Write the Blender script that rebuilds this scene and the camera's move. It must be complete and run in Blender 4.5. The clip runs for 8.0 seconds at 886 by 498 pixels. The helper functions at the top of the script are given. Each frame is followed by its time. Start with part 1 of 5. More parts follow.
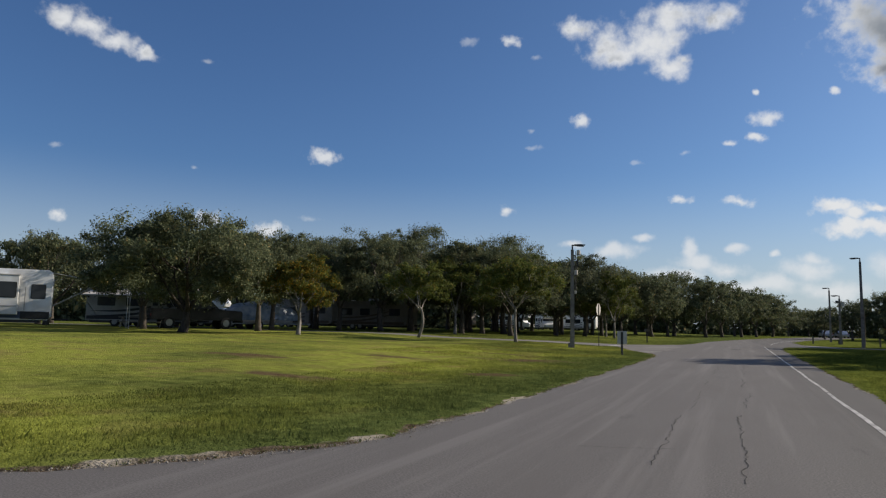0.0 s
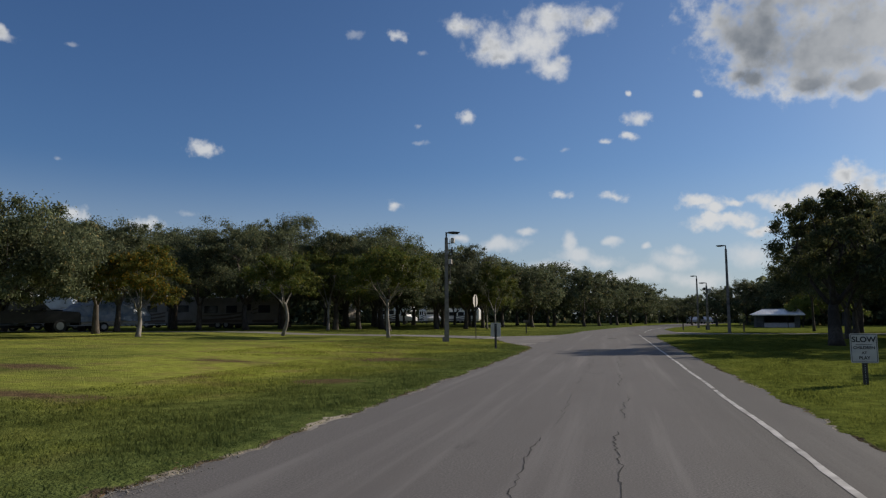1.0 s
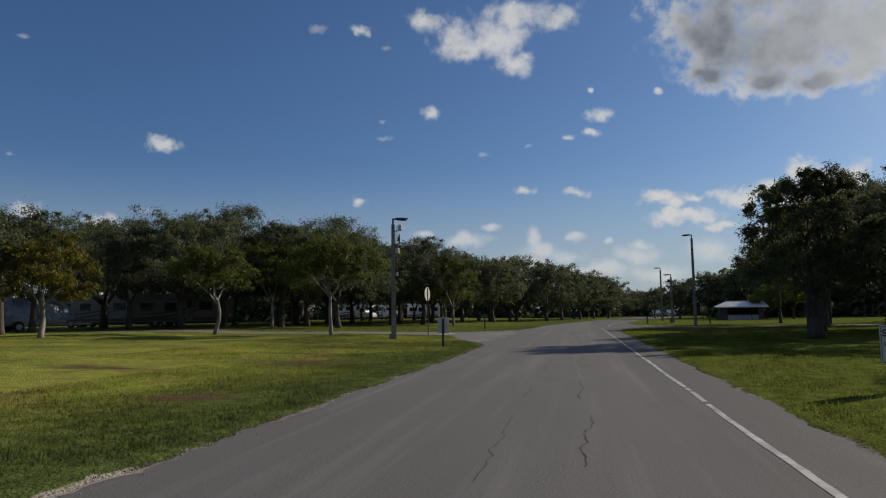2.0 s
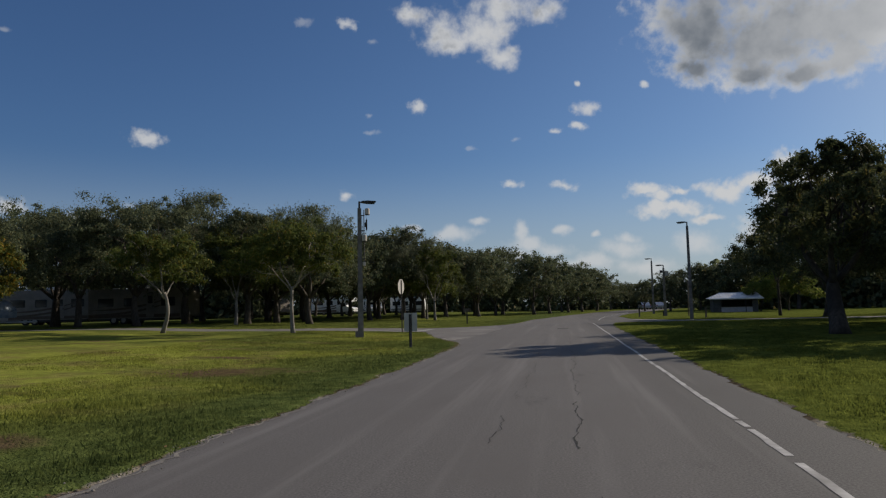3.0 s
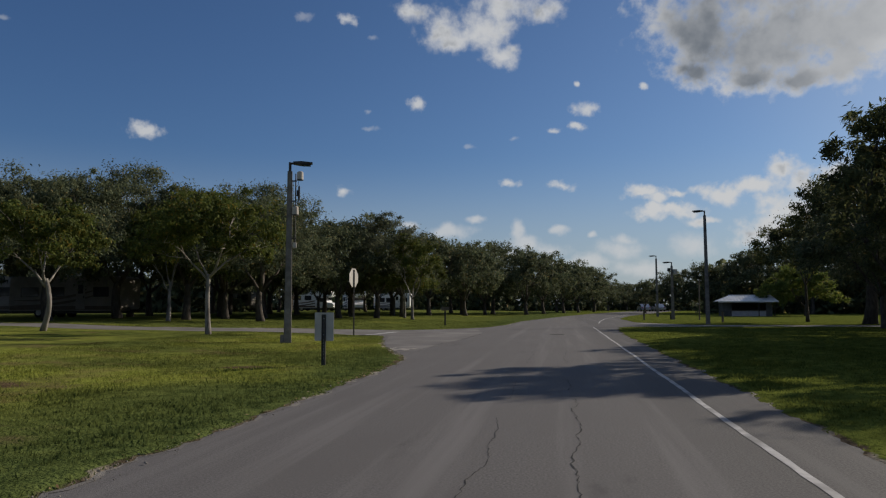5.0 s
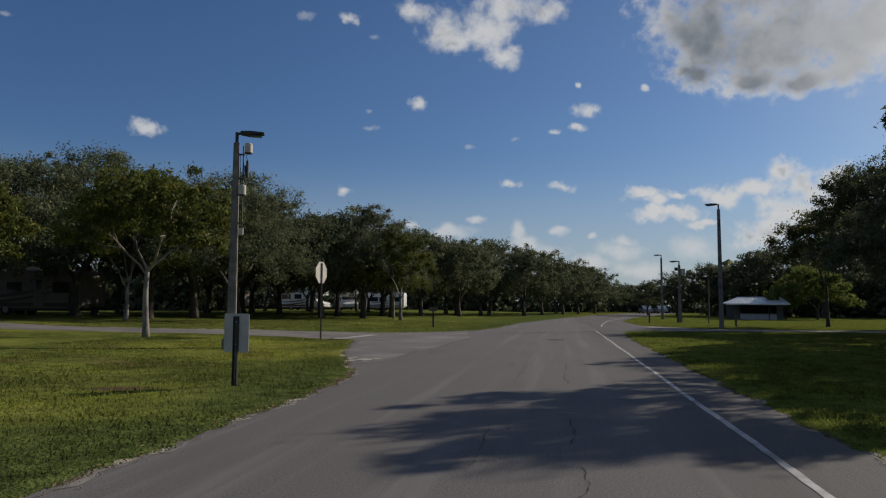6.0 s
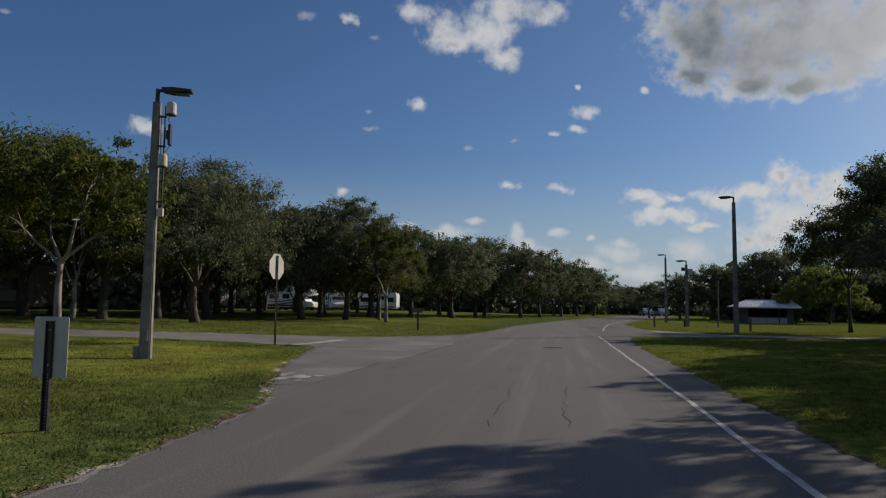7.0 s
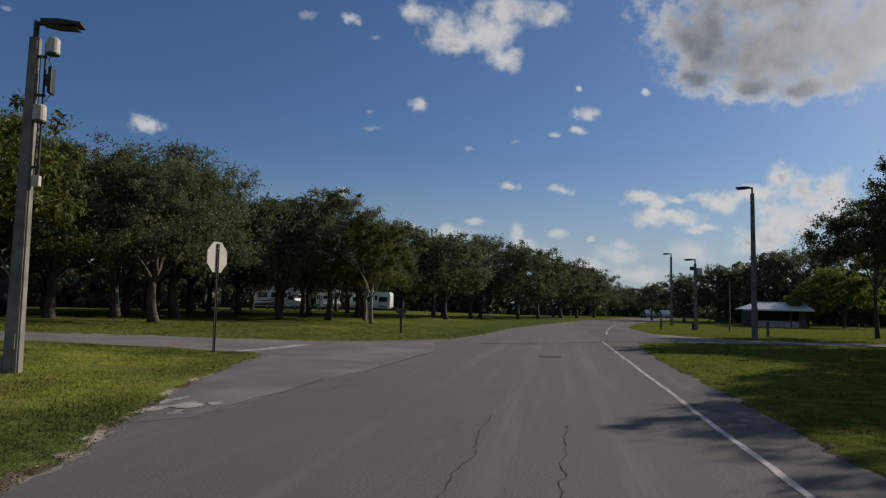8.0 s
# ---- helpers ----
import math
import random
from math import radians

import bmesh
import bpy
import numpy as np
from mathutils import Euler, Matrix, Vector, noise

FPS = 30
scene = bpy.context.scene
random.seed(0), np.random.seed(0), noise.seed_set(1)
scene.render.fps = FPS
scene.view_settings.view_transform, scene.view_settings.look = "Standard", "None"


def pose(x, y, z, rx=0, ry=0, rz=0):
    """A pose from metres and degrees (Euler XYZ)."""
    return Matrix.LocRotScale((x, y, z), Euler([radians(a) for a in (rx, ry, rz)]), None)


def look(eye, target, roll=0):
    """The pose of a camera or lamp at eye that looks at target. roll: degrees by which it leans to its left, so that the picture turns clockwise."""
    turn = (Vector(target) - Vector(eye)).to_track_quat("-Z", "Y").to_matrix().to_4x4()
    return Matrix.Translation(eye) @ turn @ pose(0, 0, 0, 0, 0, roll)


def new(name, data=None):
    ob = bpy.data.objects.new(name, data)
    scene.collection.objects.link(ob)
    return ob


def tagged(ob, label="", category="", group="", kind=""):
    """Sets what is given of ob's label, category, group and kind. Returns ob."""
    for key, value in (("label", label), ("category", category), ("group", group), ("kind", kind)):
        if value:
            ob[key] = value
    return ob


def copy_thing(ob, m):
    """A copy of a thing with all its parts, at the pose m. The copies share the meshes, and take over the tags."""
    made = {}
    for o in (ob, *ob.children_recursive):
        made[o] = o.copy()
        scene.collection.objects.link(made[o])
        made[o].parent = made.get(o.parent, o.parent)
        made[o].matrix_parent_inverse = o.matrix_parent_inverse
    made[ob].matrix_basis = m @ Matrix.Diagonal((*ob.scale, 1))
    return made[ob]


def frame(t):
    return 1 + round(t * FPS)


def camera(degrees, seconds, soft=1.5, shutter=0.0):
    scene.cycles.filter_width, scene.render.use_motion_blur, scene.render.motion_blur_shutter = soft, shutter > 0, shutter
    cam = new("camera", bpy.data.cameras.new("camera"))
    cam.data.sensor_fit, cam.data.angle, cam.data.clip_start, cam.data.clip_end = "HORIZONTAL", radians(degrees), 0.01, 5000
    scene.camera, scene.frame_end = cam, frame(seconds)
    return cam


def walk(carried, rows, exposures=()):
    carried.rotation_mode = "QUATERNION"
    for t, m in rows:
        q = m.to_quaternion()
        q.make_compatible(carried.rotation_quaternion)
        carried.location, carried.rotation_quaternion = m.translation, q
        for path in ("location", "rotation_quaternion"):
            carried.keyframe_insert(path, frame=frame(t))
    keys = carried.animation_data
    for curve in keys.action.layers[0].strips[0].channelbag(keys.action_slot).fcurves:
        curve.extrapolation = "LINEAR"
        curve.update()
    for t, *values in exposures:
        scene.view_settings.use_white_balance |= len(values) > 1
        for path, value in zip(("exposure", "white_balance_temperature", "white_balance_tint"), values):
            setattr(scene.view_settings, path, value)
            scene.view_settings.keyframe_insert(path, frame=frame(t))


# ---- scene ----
cam = camera(65.6, 8.0, soft=1.22)
PATH = [
    (0, (0.054, 0.977, 1.237), (-0.736, 2.802, 1.453), 1.2),
    (0.5, (0.039, 2.549, 1.224), (-0.556, 4.447, 1.436), 0.5),
    (1, (0.043, 4.193, 1.239), (-0.44, 6.123, 1.442), -0.3),
    (1.5, (0.037, 5.925, 1.226), (-0.379, 7.872, 1.422), -0.9),
    (2, (0.101, 7.679, 1.181), (-0.283, 9.632, 1.371), -0.9),
    (3.5, (-0.021, 13.34, 1.205), (-0.36, 15.304, 1.372), -1.3),
    (4, (-0.023, 15.192, 1.192), (-0.363, 17.156, 1.358), -0.7),
    (4.5, (-0.016, 17.033, 1.205), (-0.356, 18.997, 1.37), -0.4),
    (6, (-0.025, 22.722, 1.209), (-0.364, 24.686, 1.374), 0.3),
    (6.5, (-0.008, 24.591, 1.227), (-0.346, 26.555, 1.392), 0.5),
    (7, (-0.035, 26.474, 1.217), (-0.37, 28.438, 1.385), 0.7),
    (7.5, (-0.008, 28.275, 1.234), (-0.344, 30.24, 1.402), 0.9),
    (8, (-0.011, 30.033, 1.229), (-0.346, 31.998, 1.398), 1.1),
]
walk(cam, [(t, look(eye, target, roll)) for t, eye, target, roll in PATH],
     exposures=[(0, 0.43), (0.5, 0.32), (1.0, 0.19), (2.0, 0.05), (3.5, -0.02), (8, 0.0)])

# ---- light ----
SUN_AZ, SUN_EL = radians(41.5), radians(26)
sun_data = bpy.data.lights.new("sun", "SUN")
sun_data.energy, sun_data.angle, sun_data.color = 4.2, radians(0.53), (1.0, 0.90, 0.76)
sun = new("sun", sun_data)
to_sun = Vector((math.cos(SUN_EL) * math.cos(SUN_AZ), math.cos(SUN_EL) * math.sin(SUN_AZ), math.sin(SUN_EL)))
sun.matrix_world = look(to_sun * 100, (0, 0, 0))


def node(tree, kind, **values):
    n = tree.nodes.new(kind)
    for k, v in values.items():
        setattr(n, k, v)
    return n


def link(tree, a, b):
    tree.links.new(a, b)


# clouds: bearing and height in degrees, half width and half height in degrees
CLOUDS_WHITE = [
    (-12.2, 23.9, 1.75, 0.84), (-10.0, 22.4, 2.18, 1.44), (-8.8, 21.4, 2.03, 0.95), (-6.4, 22.6, 2.8, 1.69),
    (-4.7, 24.0, 2.88, 1.08), (-1.3, 23.7, 1.99, 1.24), (-4.7, 20.5, 1.53, 1.04), (-3.8, 20.9, 0.86, 0.6),
    (-53.9, 21.5, 1.4, 0.82), (-52.0, 20.9, 1.61, 0.84), (-50.0, 20.2, 1.66, 0.71), (-48.0, 19.6, 1.3, 0.48),
]
CLOUDS_LOW = [
    (6.5, 8.9, 1.56, 0.58), (7.6, 8.4, 1.29, 0.63), (9.1, 8.6, 0.85, 0.4), (7.3, 7.3, 1.8, 0.58),
    (9.4, 7.3, 2.09, 0.58), (10.9, 6.5, 1.48, 0.4), (13.0, 8.7, 1.91, 0.69), (14.8, 9.1, 1.32, 0.72),
    (16.8, 10.0, 1.29, 1.0), (17.9, 8.8, 1.66, 1.08), (14.5, 9.1, 1.76, 0.68), (19.8, 9.5, 1.5, 0.9),
    (17.3, 7.2, 2.22, 1.26), (20.3, 7.7, 1.41, 1.38), (15.4, 5.5, 1.91, 1.19),
]
CLOUDS_SMALL = [
    (-12.0, 16.7, 0.77, 0.58), (2.2, 15.9, 1.28, 0.53), (1.5, 14.6, 0.6, 0.4), (-0.4, 14.4, 0.74, 0.23),
    (1.6, 17.7, 0.28, 0.26), (6.7, 17.3, 0.4, 0.26), (-33.6, 13.4, 1.46, 0.67), (-17.9, 23.1, 0.96, 0.46),
    (-4.0, 10.1, 0.85, 0.32), (0.0, 9.8, 1.47, 0.37), (-18.2, 9.2, 0.75, 0.42), (-52.9, 7.3, 0.7, 0.5),
    (-37.8, 7.2, 1.3, 0.75), (-42.6, 7.9, 1.1, 0.7),
]
CLOUDS_FAINT = [
    (-21.5, 23.0, 0.84, 0.37), (-15.8, 21.9, 0.38, 0.26), (-15.9, 14.6, 0.85, 0.23), (-16.2, 15.9, 0.38, 0.18),
    (-3.9, 13.8, 0.43, 0.18), (-7.5, 13.2, 0.72, 0.18), (-43.3, 20.0, 0.61, 0.25), (-53.5, 12.3, 0.65, 0.24),
    (-43.6, 11.9, 0.3, 0.17), (-34.7, 8.4, 1.2, 0.26),
]
CLOUDS_HORIZON = [
    (-9.3, 6.1, 1.7, 0.61), (-7.1, 7.1, 0.76, 0.28), (-3.7, 6.2, 0.45, 0.9), (-2.9, 5.1, 1.58, 0.61),
    (-0.9, 4.6, 1.19, 0.6), (-0.1, 6.1, 0.83, 0.32), (4.7, 4.5, 1.84, 0.73), (5.0, 5.2, 0.97, 0.45),
    (2.6, 5.8, 0.41, 0.23), (-12.8, 6.6, 0.85, 0.28), (2.1, 3.5, 2.24, 0.64), (6.1, 3.1, 2.16, 0.81),
    (0.2, 3.2, 2.27, 0.65), (-4.4, 4.2, 2.33, 0.56), (10.2, 4.7, 1.65, 0.8),
]
CLOUDS_GREY = [
    (11.1, 21.2, 4.4, 2.5), (15.1, 19.2, 4.95, 2.6), (19.0, 19.7, 4.61, 3.3), (22.3, 18.7, 3.02, 2.5),
    (10.6, 18.3, 2.3, 1.2), (15.0, 16.9, 2.0, 1.3), (18.7, 16.5, 2.0, 1.2), (21.6, 16.9, 2.3, 1.4),
    (24.5, 20.5, 4.0, 3.0), (16.0, 23.5, 9.0, 2.5),
]


def build_world():
    world = bpy.data.worlds.new("sky")
    world.use_nodes = True
    scene.world = world
    t = world.node_tree
    t.nodes.clear()
    out = node(t, "ShaderNodeOutputWorld")
    back = node(t, "ShaderNodeBackground")
    sky = node(t, "ShaderNodeTexSky", sky_type="NISHITA", sun_disc=False)
    sky.sun_elevation, sky.sun_rotation = SUN_EL, radians(90) - SUN_AZ
    sky.air_density, sky.dust_density, sky.ozone_density = 1.0, 0.8, 3.0
    tc = node(t, "ShaderNodeTexCoord")

    def math_node(op, a, b=None, c=None, clamp=False):
        n = node(t, "ShaderNodeMath", operation=op, use_clamp=clamp)
        for i, v in enumerate((a, b, c)):
            if v is None:
                continue
            if isinstance(v, (int, float)):
                n.inputs[i].default_value = v
            else:
                link(t, v, n.inputs[i])
        return n.outputs[0]

    def smooth(v, lo, hi):
        n = node(t, "ShaderNodeMapRange", interpolation_type="SMOOTHSTEP")
        link(t, v, n.inputs[0])
        n.inputs[1].default_value, n.inputs[2].default_value = lo, hi
        return n.outputs[0]

    def noise_tex(scale, detail, rough=0.55):
        n = node(t, "ShaderNodeTexNoise")
        n.inputs["Scale"].default_value, n.inputs["Detail"].default_value = scale, detail
        n.inputs["Roughness"].default_value = rough
        link(t, tc.outputs["Generated"], n.inputs["Vector"])
        return n

    sep = node(t, "ShaderNodeSeparateXYZ")
    link(t, tc.outputs["Generated"], sep.inputs[0])
    az = math_node("MULTIPLY", math_node("ARCTAN2", sep.outputs[0], sep.outputs[1]), 57.2958)
    el = math_node("MULTIPLY", math_node("ARCSINE", sep.outputs[2]), 57.2958)
    comb = node(t, "ShaderNodeCombineXYZ")
    link(t, az, comb.inputs[0])
    link(t, el, comb.inputs[1])
    warp = noise_tex(22, 4)
    shift = node(t, "ShaderNodeVectorMath", operation="SUBTRACT")
    link(t, warp.outputs["Color"], shift.inputs[0])
    shift.inputs[1].default_value = (0.5, 0.5, 0.5)
    def bent(amount):
        n = node(t, "ShaderNodeVectorMath", operation="MULTIPLY_ADD")
        link(t, shift.outputs[0], n.inputs[0])
        n.inputs[1].default_value = (amount, amount * 0.75, 0)
        link(t, comb.outputs[0], n.inputs[2])
        return n.outputs[0]

    ragged_place, calm_place = bent(3.4), bent(1.7)

    def field(rows, place, blend=0.35):
        """How deep a bearing lies inside a group of flattened discs that melt into one another."""
        best = None
        for a, e, w, h in rows:
            m = node(t, "ShaderNodeVectorMath", operation="MULTIPLY_ADD")
            link(t, place, m.inputs[0])
            m.inputs[1].default_value = (1 / w, 1 / h, 0)
            m.inputs[2].default_value = (-a / w, -e / h, 0)
            ln = node(t, "ShaderNodeVectorMath", operation="LENGTH")
            link(t, m.outputs[0], ln.inputs[0])
            best = ln.outputs["Value"] if best is None else math_node("SMOOTH_MIN", best, ln.outputs["Value"], blend)
        return math_node("SUBTRACT", 1.22, best)

    def puffs(scale, detail, rough, gain):
        return math_node("MULTIPLY", math_node("SUBTRACT", noise_tex(scale, detail, rough).outputs[0], 0.5), gain)

    coarse, fine = puffs(34, 8, 0.57, 2.0), puffs(80, 6, 0.55, 1.9)
    d_white, d_low, d_grey = field(CLOUDS_WHITE, ragged_place), field(CLOUDS_LOW, ragged_place), field(CLOUDS_GREY, ragged_place, 0.8)
    white = math_node("ADD", math_node("ADD", d_white, coarse), math_node("MULTIPLY", fine, 0.35))
    low = math_node("ADD", math_node("ADD", d_low, coarse), math_node("MULTIPLY", fine, 0.5))
    grey = math_node("ADD", math_node("ADD", d_grey, coarse), math_node("MULTIPLY", fine, 0.25))
    m_white = math_node("MULTIPLY", smooth(white, -0.05, 1.15), 0.92)
    m_low = math_node("MULTIPLY", smooth(low, -0.12, 0.95), 0.96)
    m_small = math_node("MULTIPLY", smooth(math_node("ADD", field(CLOUDS_SMALL, calm_place), fine), 0.0, 1.15), 0.85)
    m_faint = math_node("MULTIPLY", smooth(math_node("ADD", field(CLOUDS_FAINT, calm_place), fine), 0.1, 1.2), 0.30)
    m_horizon = math_node("MULTIPLY", smooth(math_node("ADD", field(CLOUDS_HORIZON, calm_place), coarse), -0.25, 1.1), 0.72)
    m_grey = math_node("MULTIPLY", smooth(grey, 0.0, 0.85), 0.97)
    cover = m_white
    # scattered clouds added over the unseen rest of the sky, to brighten shade
    beside = math_node("MAXIMUM", math_node("MAXIMUM", smooth(az, 34.0, 60.0), smooth(az, -64.0, -90.0)), smooth(el, 33.0, 45.0))
    m_rest = math_node("MULTIPLY", math_node("MULTIPLY", smooth(noise_tex(4.5, 7).outputs[0], 0.54, 0.66), beside), smooth(el, 0.0, 6.0))
    for m in (m_low, m_small, m_faint, m_horizon, m_grey, m_rest):
        cover = math_node("MAXIMUM", cover, m)
    # thick parts are seen from their shaded side, thin rims let the sun through
    thick = math_node("ADD", d_grey, math_node("MULTIPLY", coarse, 0.35))
    sun_side = math_node("MULTIPLY_ADD", smooth(az, 14.0, 25.0), -0.55, 1.0)
    body = math_node("MULTIPLY_ADD", smooth(noise_tex(9, 5).outputs[0], 0.36, 0.64), 0.45, 0.55)
    core = math_node("MULTIPLY", math_node("MULTIPLY", smooth(thick, 0.22, 0.90), sun_side), body)
    belly = math_node("MULTIPLY", smooth(math_node("ADD", math_node("MAXIMUM", d_white, d_low), fine), 0.55, 1.35), smooth(noise_tex(14, 4).outputs[0], 0.42, 0.62))
    shade = math_node("MAXIMUM", core, math_node("MULTIPLY", belly, 0.55))
    tone = node(t, "ShaderNodeMix", data_type="RGBA")
    link(t, shade, tone.inputs["Factor"])
    tone.inputs[6].default_value = (CLOUD * 0.92, CLOUD * 0.93, CLOUD * 0.94, 1)
    tone.inputs[7].default_value = (CLOUD * 0.235, CLOUD * 0.265, CLOUD * 0.305, 1)
    # the blue deepens away from the sun and pales in the haze towards it and along the horizon
    toward = node(t, "ShaderNodeVectorMath", operation="DOT_PRODUCT")
    link(t, tc.outputs["Generated"], toward.inputs[0])
    toward.inputs[1].default_value = to_sun
    tint = node(t, "ShaderNodeMix", data_type="RGBA", blend_type="MULTIPLY")
    tint.inputs["Factor"].default_value = 1.0
    link(t, sky.outputs[0], tint.inputs[6])
    deep = node(t, "ShaderNodeMix", data_type="RGBA")
    link(t, smooth(toward.outputs["Value"], 0.05, 0.80), deep.inputs["Factor"])
    deep.inputs[6].default_value = SKY_DEEP
    deep.inputs[7].default_value = SKY_TINT
    link(t, deep.outputs[2], tint.inputs[7])
    veil = math_node("MAXIMUM", math_node("MULTIPLY", smooth(el, 13.0, 0.0), 0.68), math_node("MULTIPLY", smooth(toward.outputs["Value"], 0.80, 1.0), 0.30))
    hazy = node(t, "ShaderNodeMix", data_type="RGBA")
    link(t, veil, hazy.inputs["Factor"])
    link(t, tint.outputs[2], hazy.inputs[6])
    hazy.inputs[7].default_value = (CLOUD * 0.60, CLOUD * 0.68, CLOUD * 0.76, 1)
    mix = node(t, "ShaderNodeMix", data_type="RGBA")
    link(t, cover, mix.inputs["Factor"])
    link(t, hazy.outputs[2], mix.inputs[6])
    link(t, tone.outputs[2], mix.inputs[7])
    link(t, mix.outputs[2], back.inputs[0])
    back.inputs[1].default_value = SKY_STRENGTH
    link(t, back.outputs[0], out.inputs[0])


SKY_STRENGTH, SKY_TINT, SKY_DEEP, CLOUD = 0.070, (0.61, 0.77, 0.98, 1), (0.565, 0.75, 1.0, 1), 8.9
build_world()


# ---- materials ----
def surface(name, c1, c2, scale=3.0, rough=0.8, bump=0.2, c3=None, scale2=0.4, metal=0.0, stretch=(1, 1, 1), vary=0.0, spec=0.3, fine=40.0):
    """A paint, stone or earth: two colours at one scale, a third at another, fine relief."""
    m = bpy.data.materials.new(name)
    m.use_nodes = True
    t = m.node_tree
    b = t.nodes["Principled BSDF"]
    tc = node(t, "ShaderNodeTexCoord")
    mp = node(t, "ShaderNodeMapping")
    mp.inputs["Scale"].default_value = stretch
    link(t, tc.outputs["Object"], mp.inputs[0])

    def nz(s, d=5):
        n = node(t, "ShaderNodeTexNoise")
        n.inputs["Scale"].default_value, n.inputs["Detail"].default_value = s, d
        link(t, mp.outputs[0], n.inputs["Vector"])
        return n

    def mixed(fac, a, bb, lo=0.35, hi=0.65):
        r = node(t, "ShaderNodeMapRange")
        link(t, fac, r.inputs[0])
        r.inputs[1].default_value, r.inputs[2].default_value = lo, hi
        x = node(t, "ShaderNodeMix", data_type="RGBA")
        link(t, r.outputs[0], x.inputs["Factor"])
        for sock, v in ((x.inputs[6], a), (x.inputs[7], bb)):
            if isinstance(v, tuple):
                sock.default_value = (*v, 1)
            else:
                link(t, v, sock)
        return x.outputs[2]

    col = mixed(nz(scale).outputs[0], c1, c2)
    if c3:
        col = mixed(nz(scale2, 3).outputs[0], col, c3, 0.48, 0.68)
    f = nz(fine, 3)
    if vary:
        info = node(t, "ShaderNodeObjectInfo")
        hsv = node(t, "ShaderNodeHueSaturation")
        r = node(t, "ShaderNodeMapRange")
        link(t, info.outputs["Random"], r.inputs[0])
        r.inputs[3].default_value, r.inputs[4].default_value = 1 - vary, 1 + vary
        link(t, r.outputs[0], hsv.inputs["Value"])
        link(t, col, hsv.inputs["Color"])
        col = hsv.outputs[0]
    link(t, col, b.inputs["Base Color"])
    b.inputs["Roughness"].default_value, b.inputs["Metallic"].default_value = rough, metal
    b.inputs["Specular IOR Level"].default_value = spec
    if bump:
        bp = node(t, "ShaderNodeBump")
        bp.inputs["Strength"].default_value, bp.inputs["Distance"].default_value = bump, 0.02
        link(t, f.outputs[0], bp.inputs["Height"])
        link(t, bp.outputs[0], b.inputs["Normal"])
    return m


def foliage(name, low, high, odd, odd_share=0.06, through_light=0.35):
    """Leaves that differ one from the next and let some light through."""
    m = bpy.data.materials.new(name)
    m.use_nodes = True
    t = m.node_tree
    b = t.nodes["Principled BSDF"]
    out = t.nodes["Material Output"]
    geo = node(t, "ShaderNodeNewGeometry")
    ramp = node(t, "ShaderNodeValToRGB")
    ramp.color_ramp.elements[0].color = (*low, 1)
    ramp.color_ramp.elements[1].color = (*high, 1)
    ramp.color_ramp.elements[1].position = 1 - odd_share
    e = ramp.color_ramp.elements.new(min(0.999, 1 - odd_share * 0.5))
    e.color = (*odd, 1)
    link(t, geo.outputs["Random Per Island"], ramp.inputs[0])
    tc = node(t, "ShaderNodeTexCoord")
    n = node(t, "ShaderNodeTexNoise")
    n.inputs["Scale"].default_value = 0.7
    link(t, tc.outputs["Object"], n.inputs["Vector"])
    r = node(t, "ShaderNodeMapRange")
    link(t, n.outputs[0], r.inputs[0])
    r.inputs[1].default_value, r.inputs[2].default_value = 0.3, 0.7
    r.inputs[3].default_value, r.inputs[4].default_value = 0.65, 1.35
    hsv = node(t, "ShaderNodeHueSaturation")
    link(t, r.outputs[0], hsv.inputs["Value"])
    link(t, ramp.outputs[0], hsv.inputs["Color"])
    link(t, hsv.outputs[0], b.inputs["Base Color"])
    b.inputs["Roughness"].default_value = 0.7
    b.inputs["Specular IOR Level"].default_value = 0.12
    tr = node(t, "ShaderNodeBsdfTranslucent")
    link(t, hsv.outputs[0], tr.inputs[0])
    mx = node(t, "ShaderNodeMixShader")
    mx.inputs[0].default_value = through_light
    link(t, b.outputs[0], mx.inputs[1])
    link(t, tr.outputs[0], mx.inputs[2])
    link(t, mx.outputs[0], out.inputs[0])
    return m


def glass_dark(name, c=(0.02, 0.022, 0.025)):
    m = surface(name, c, tuple(v * 1.4 for v in c), 2, 0.08, 0)
    m.node_tree.nodes["Principled BSDF"].inputs["Specular IOR Level"].default_value = 0.35
    return m


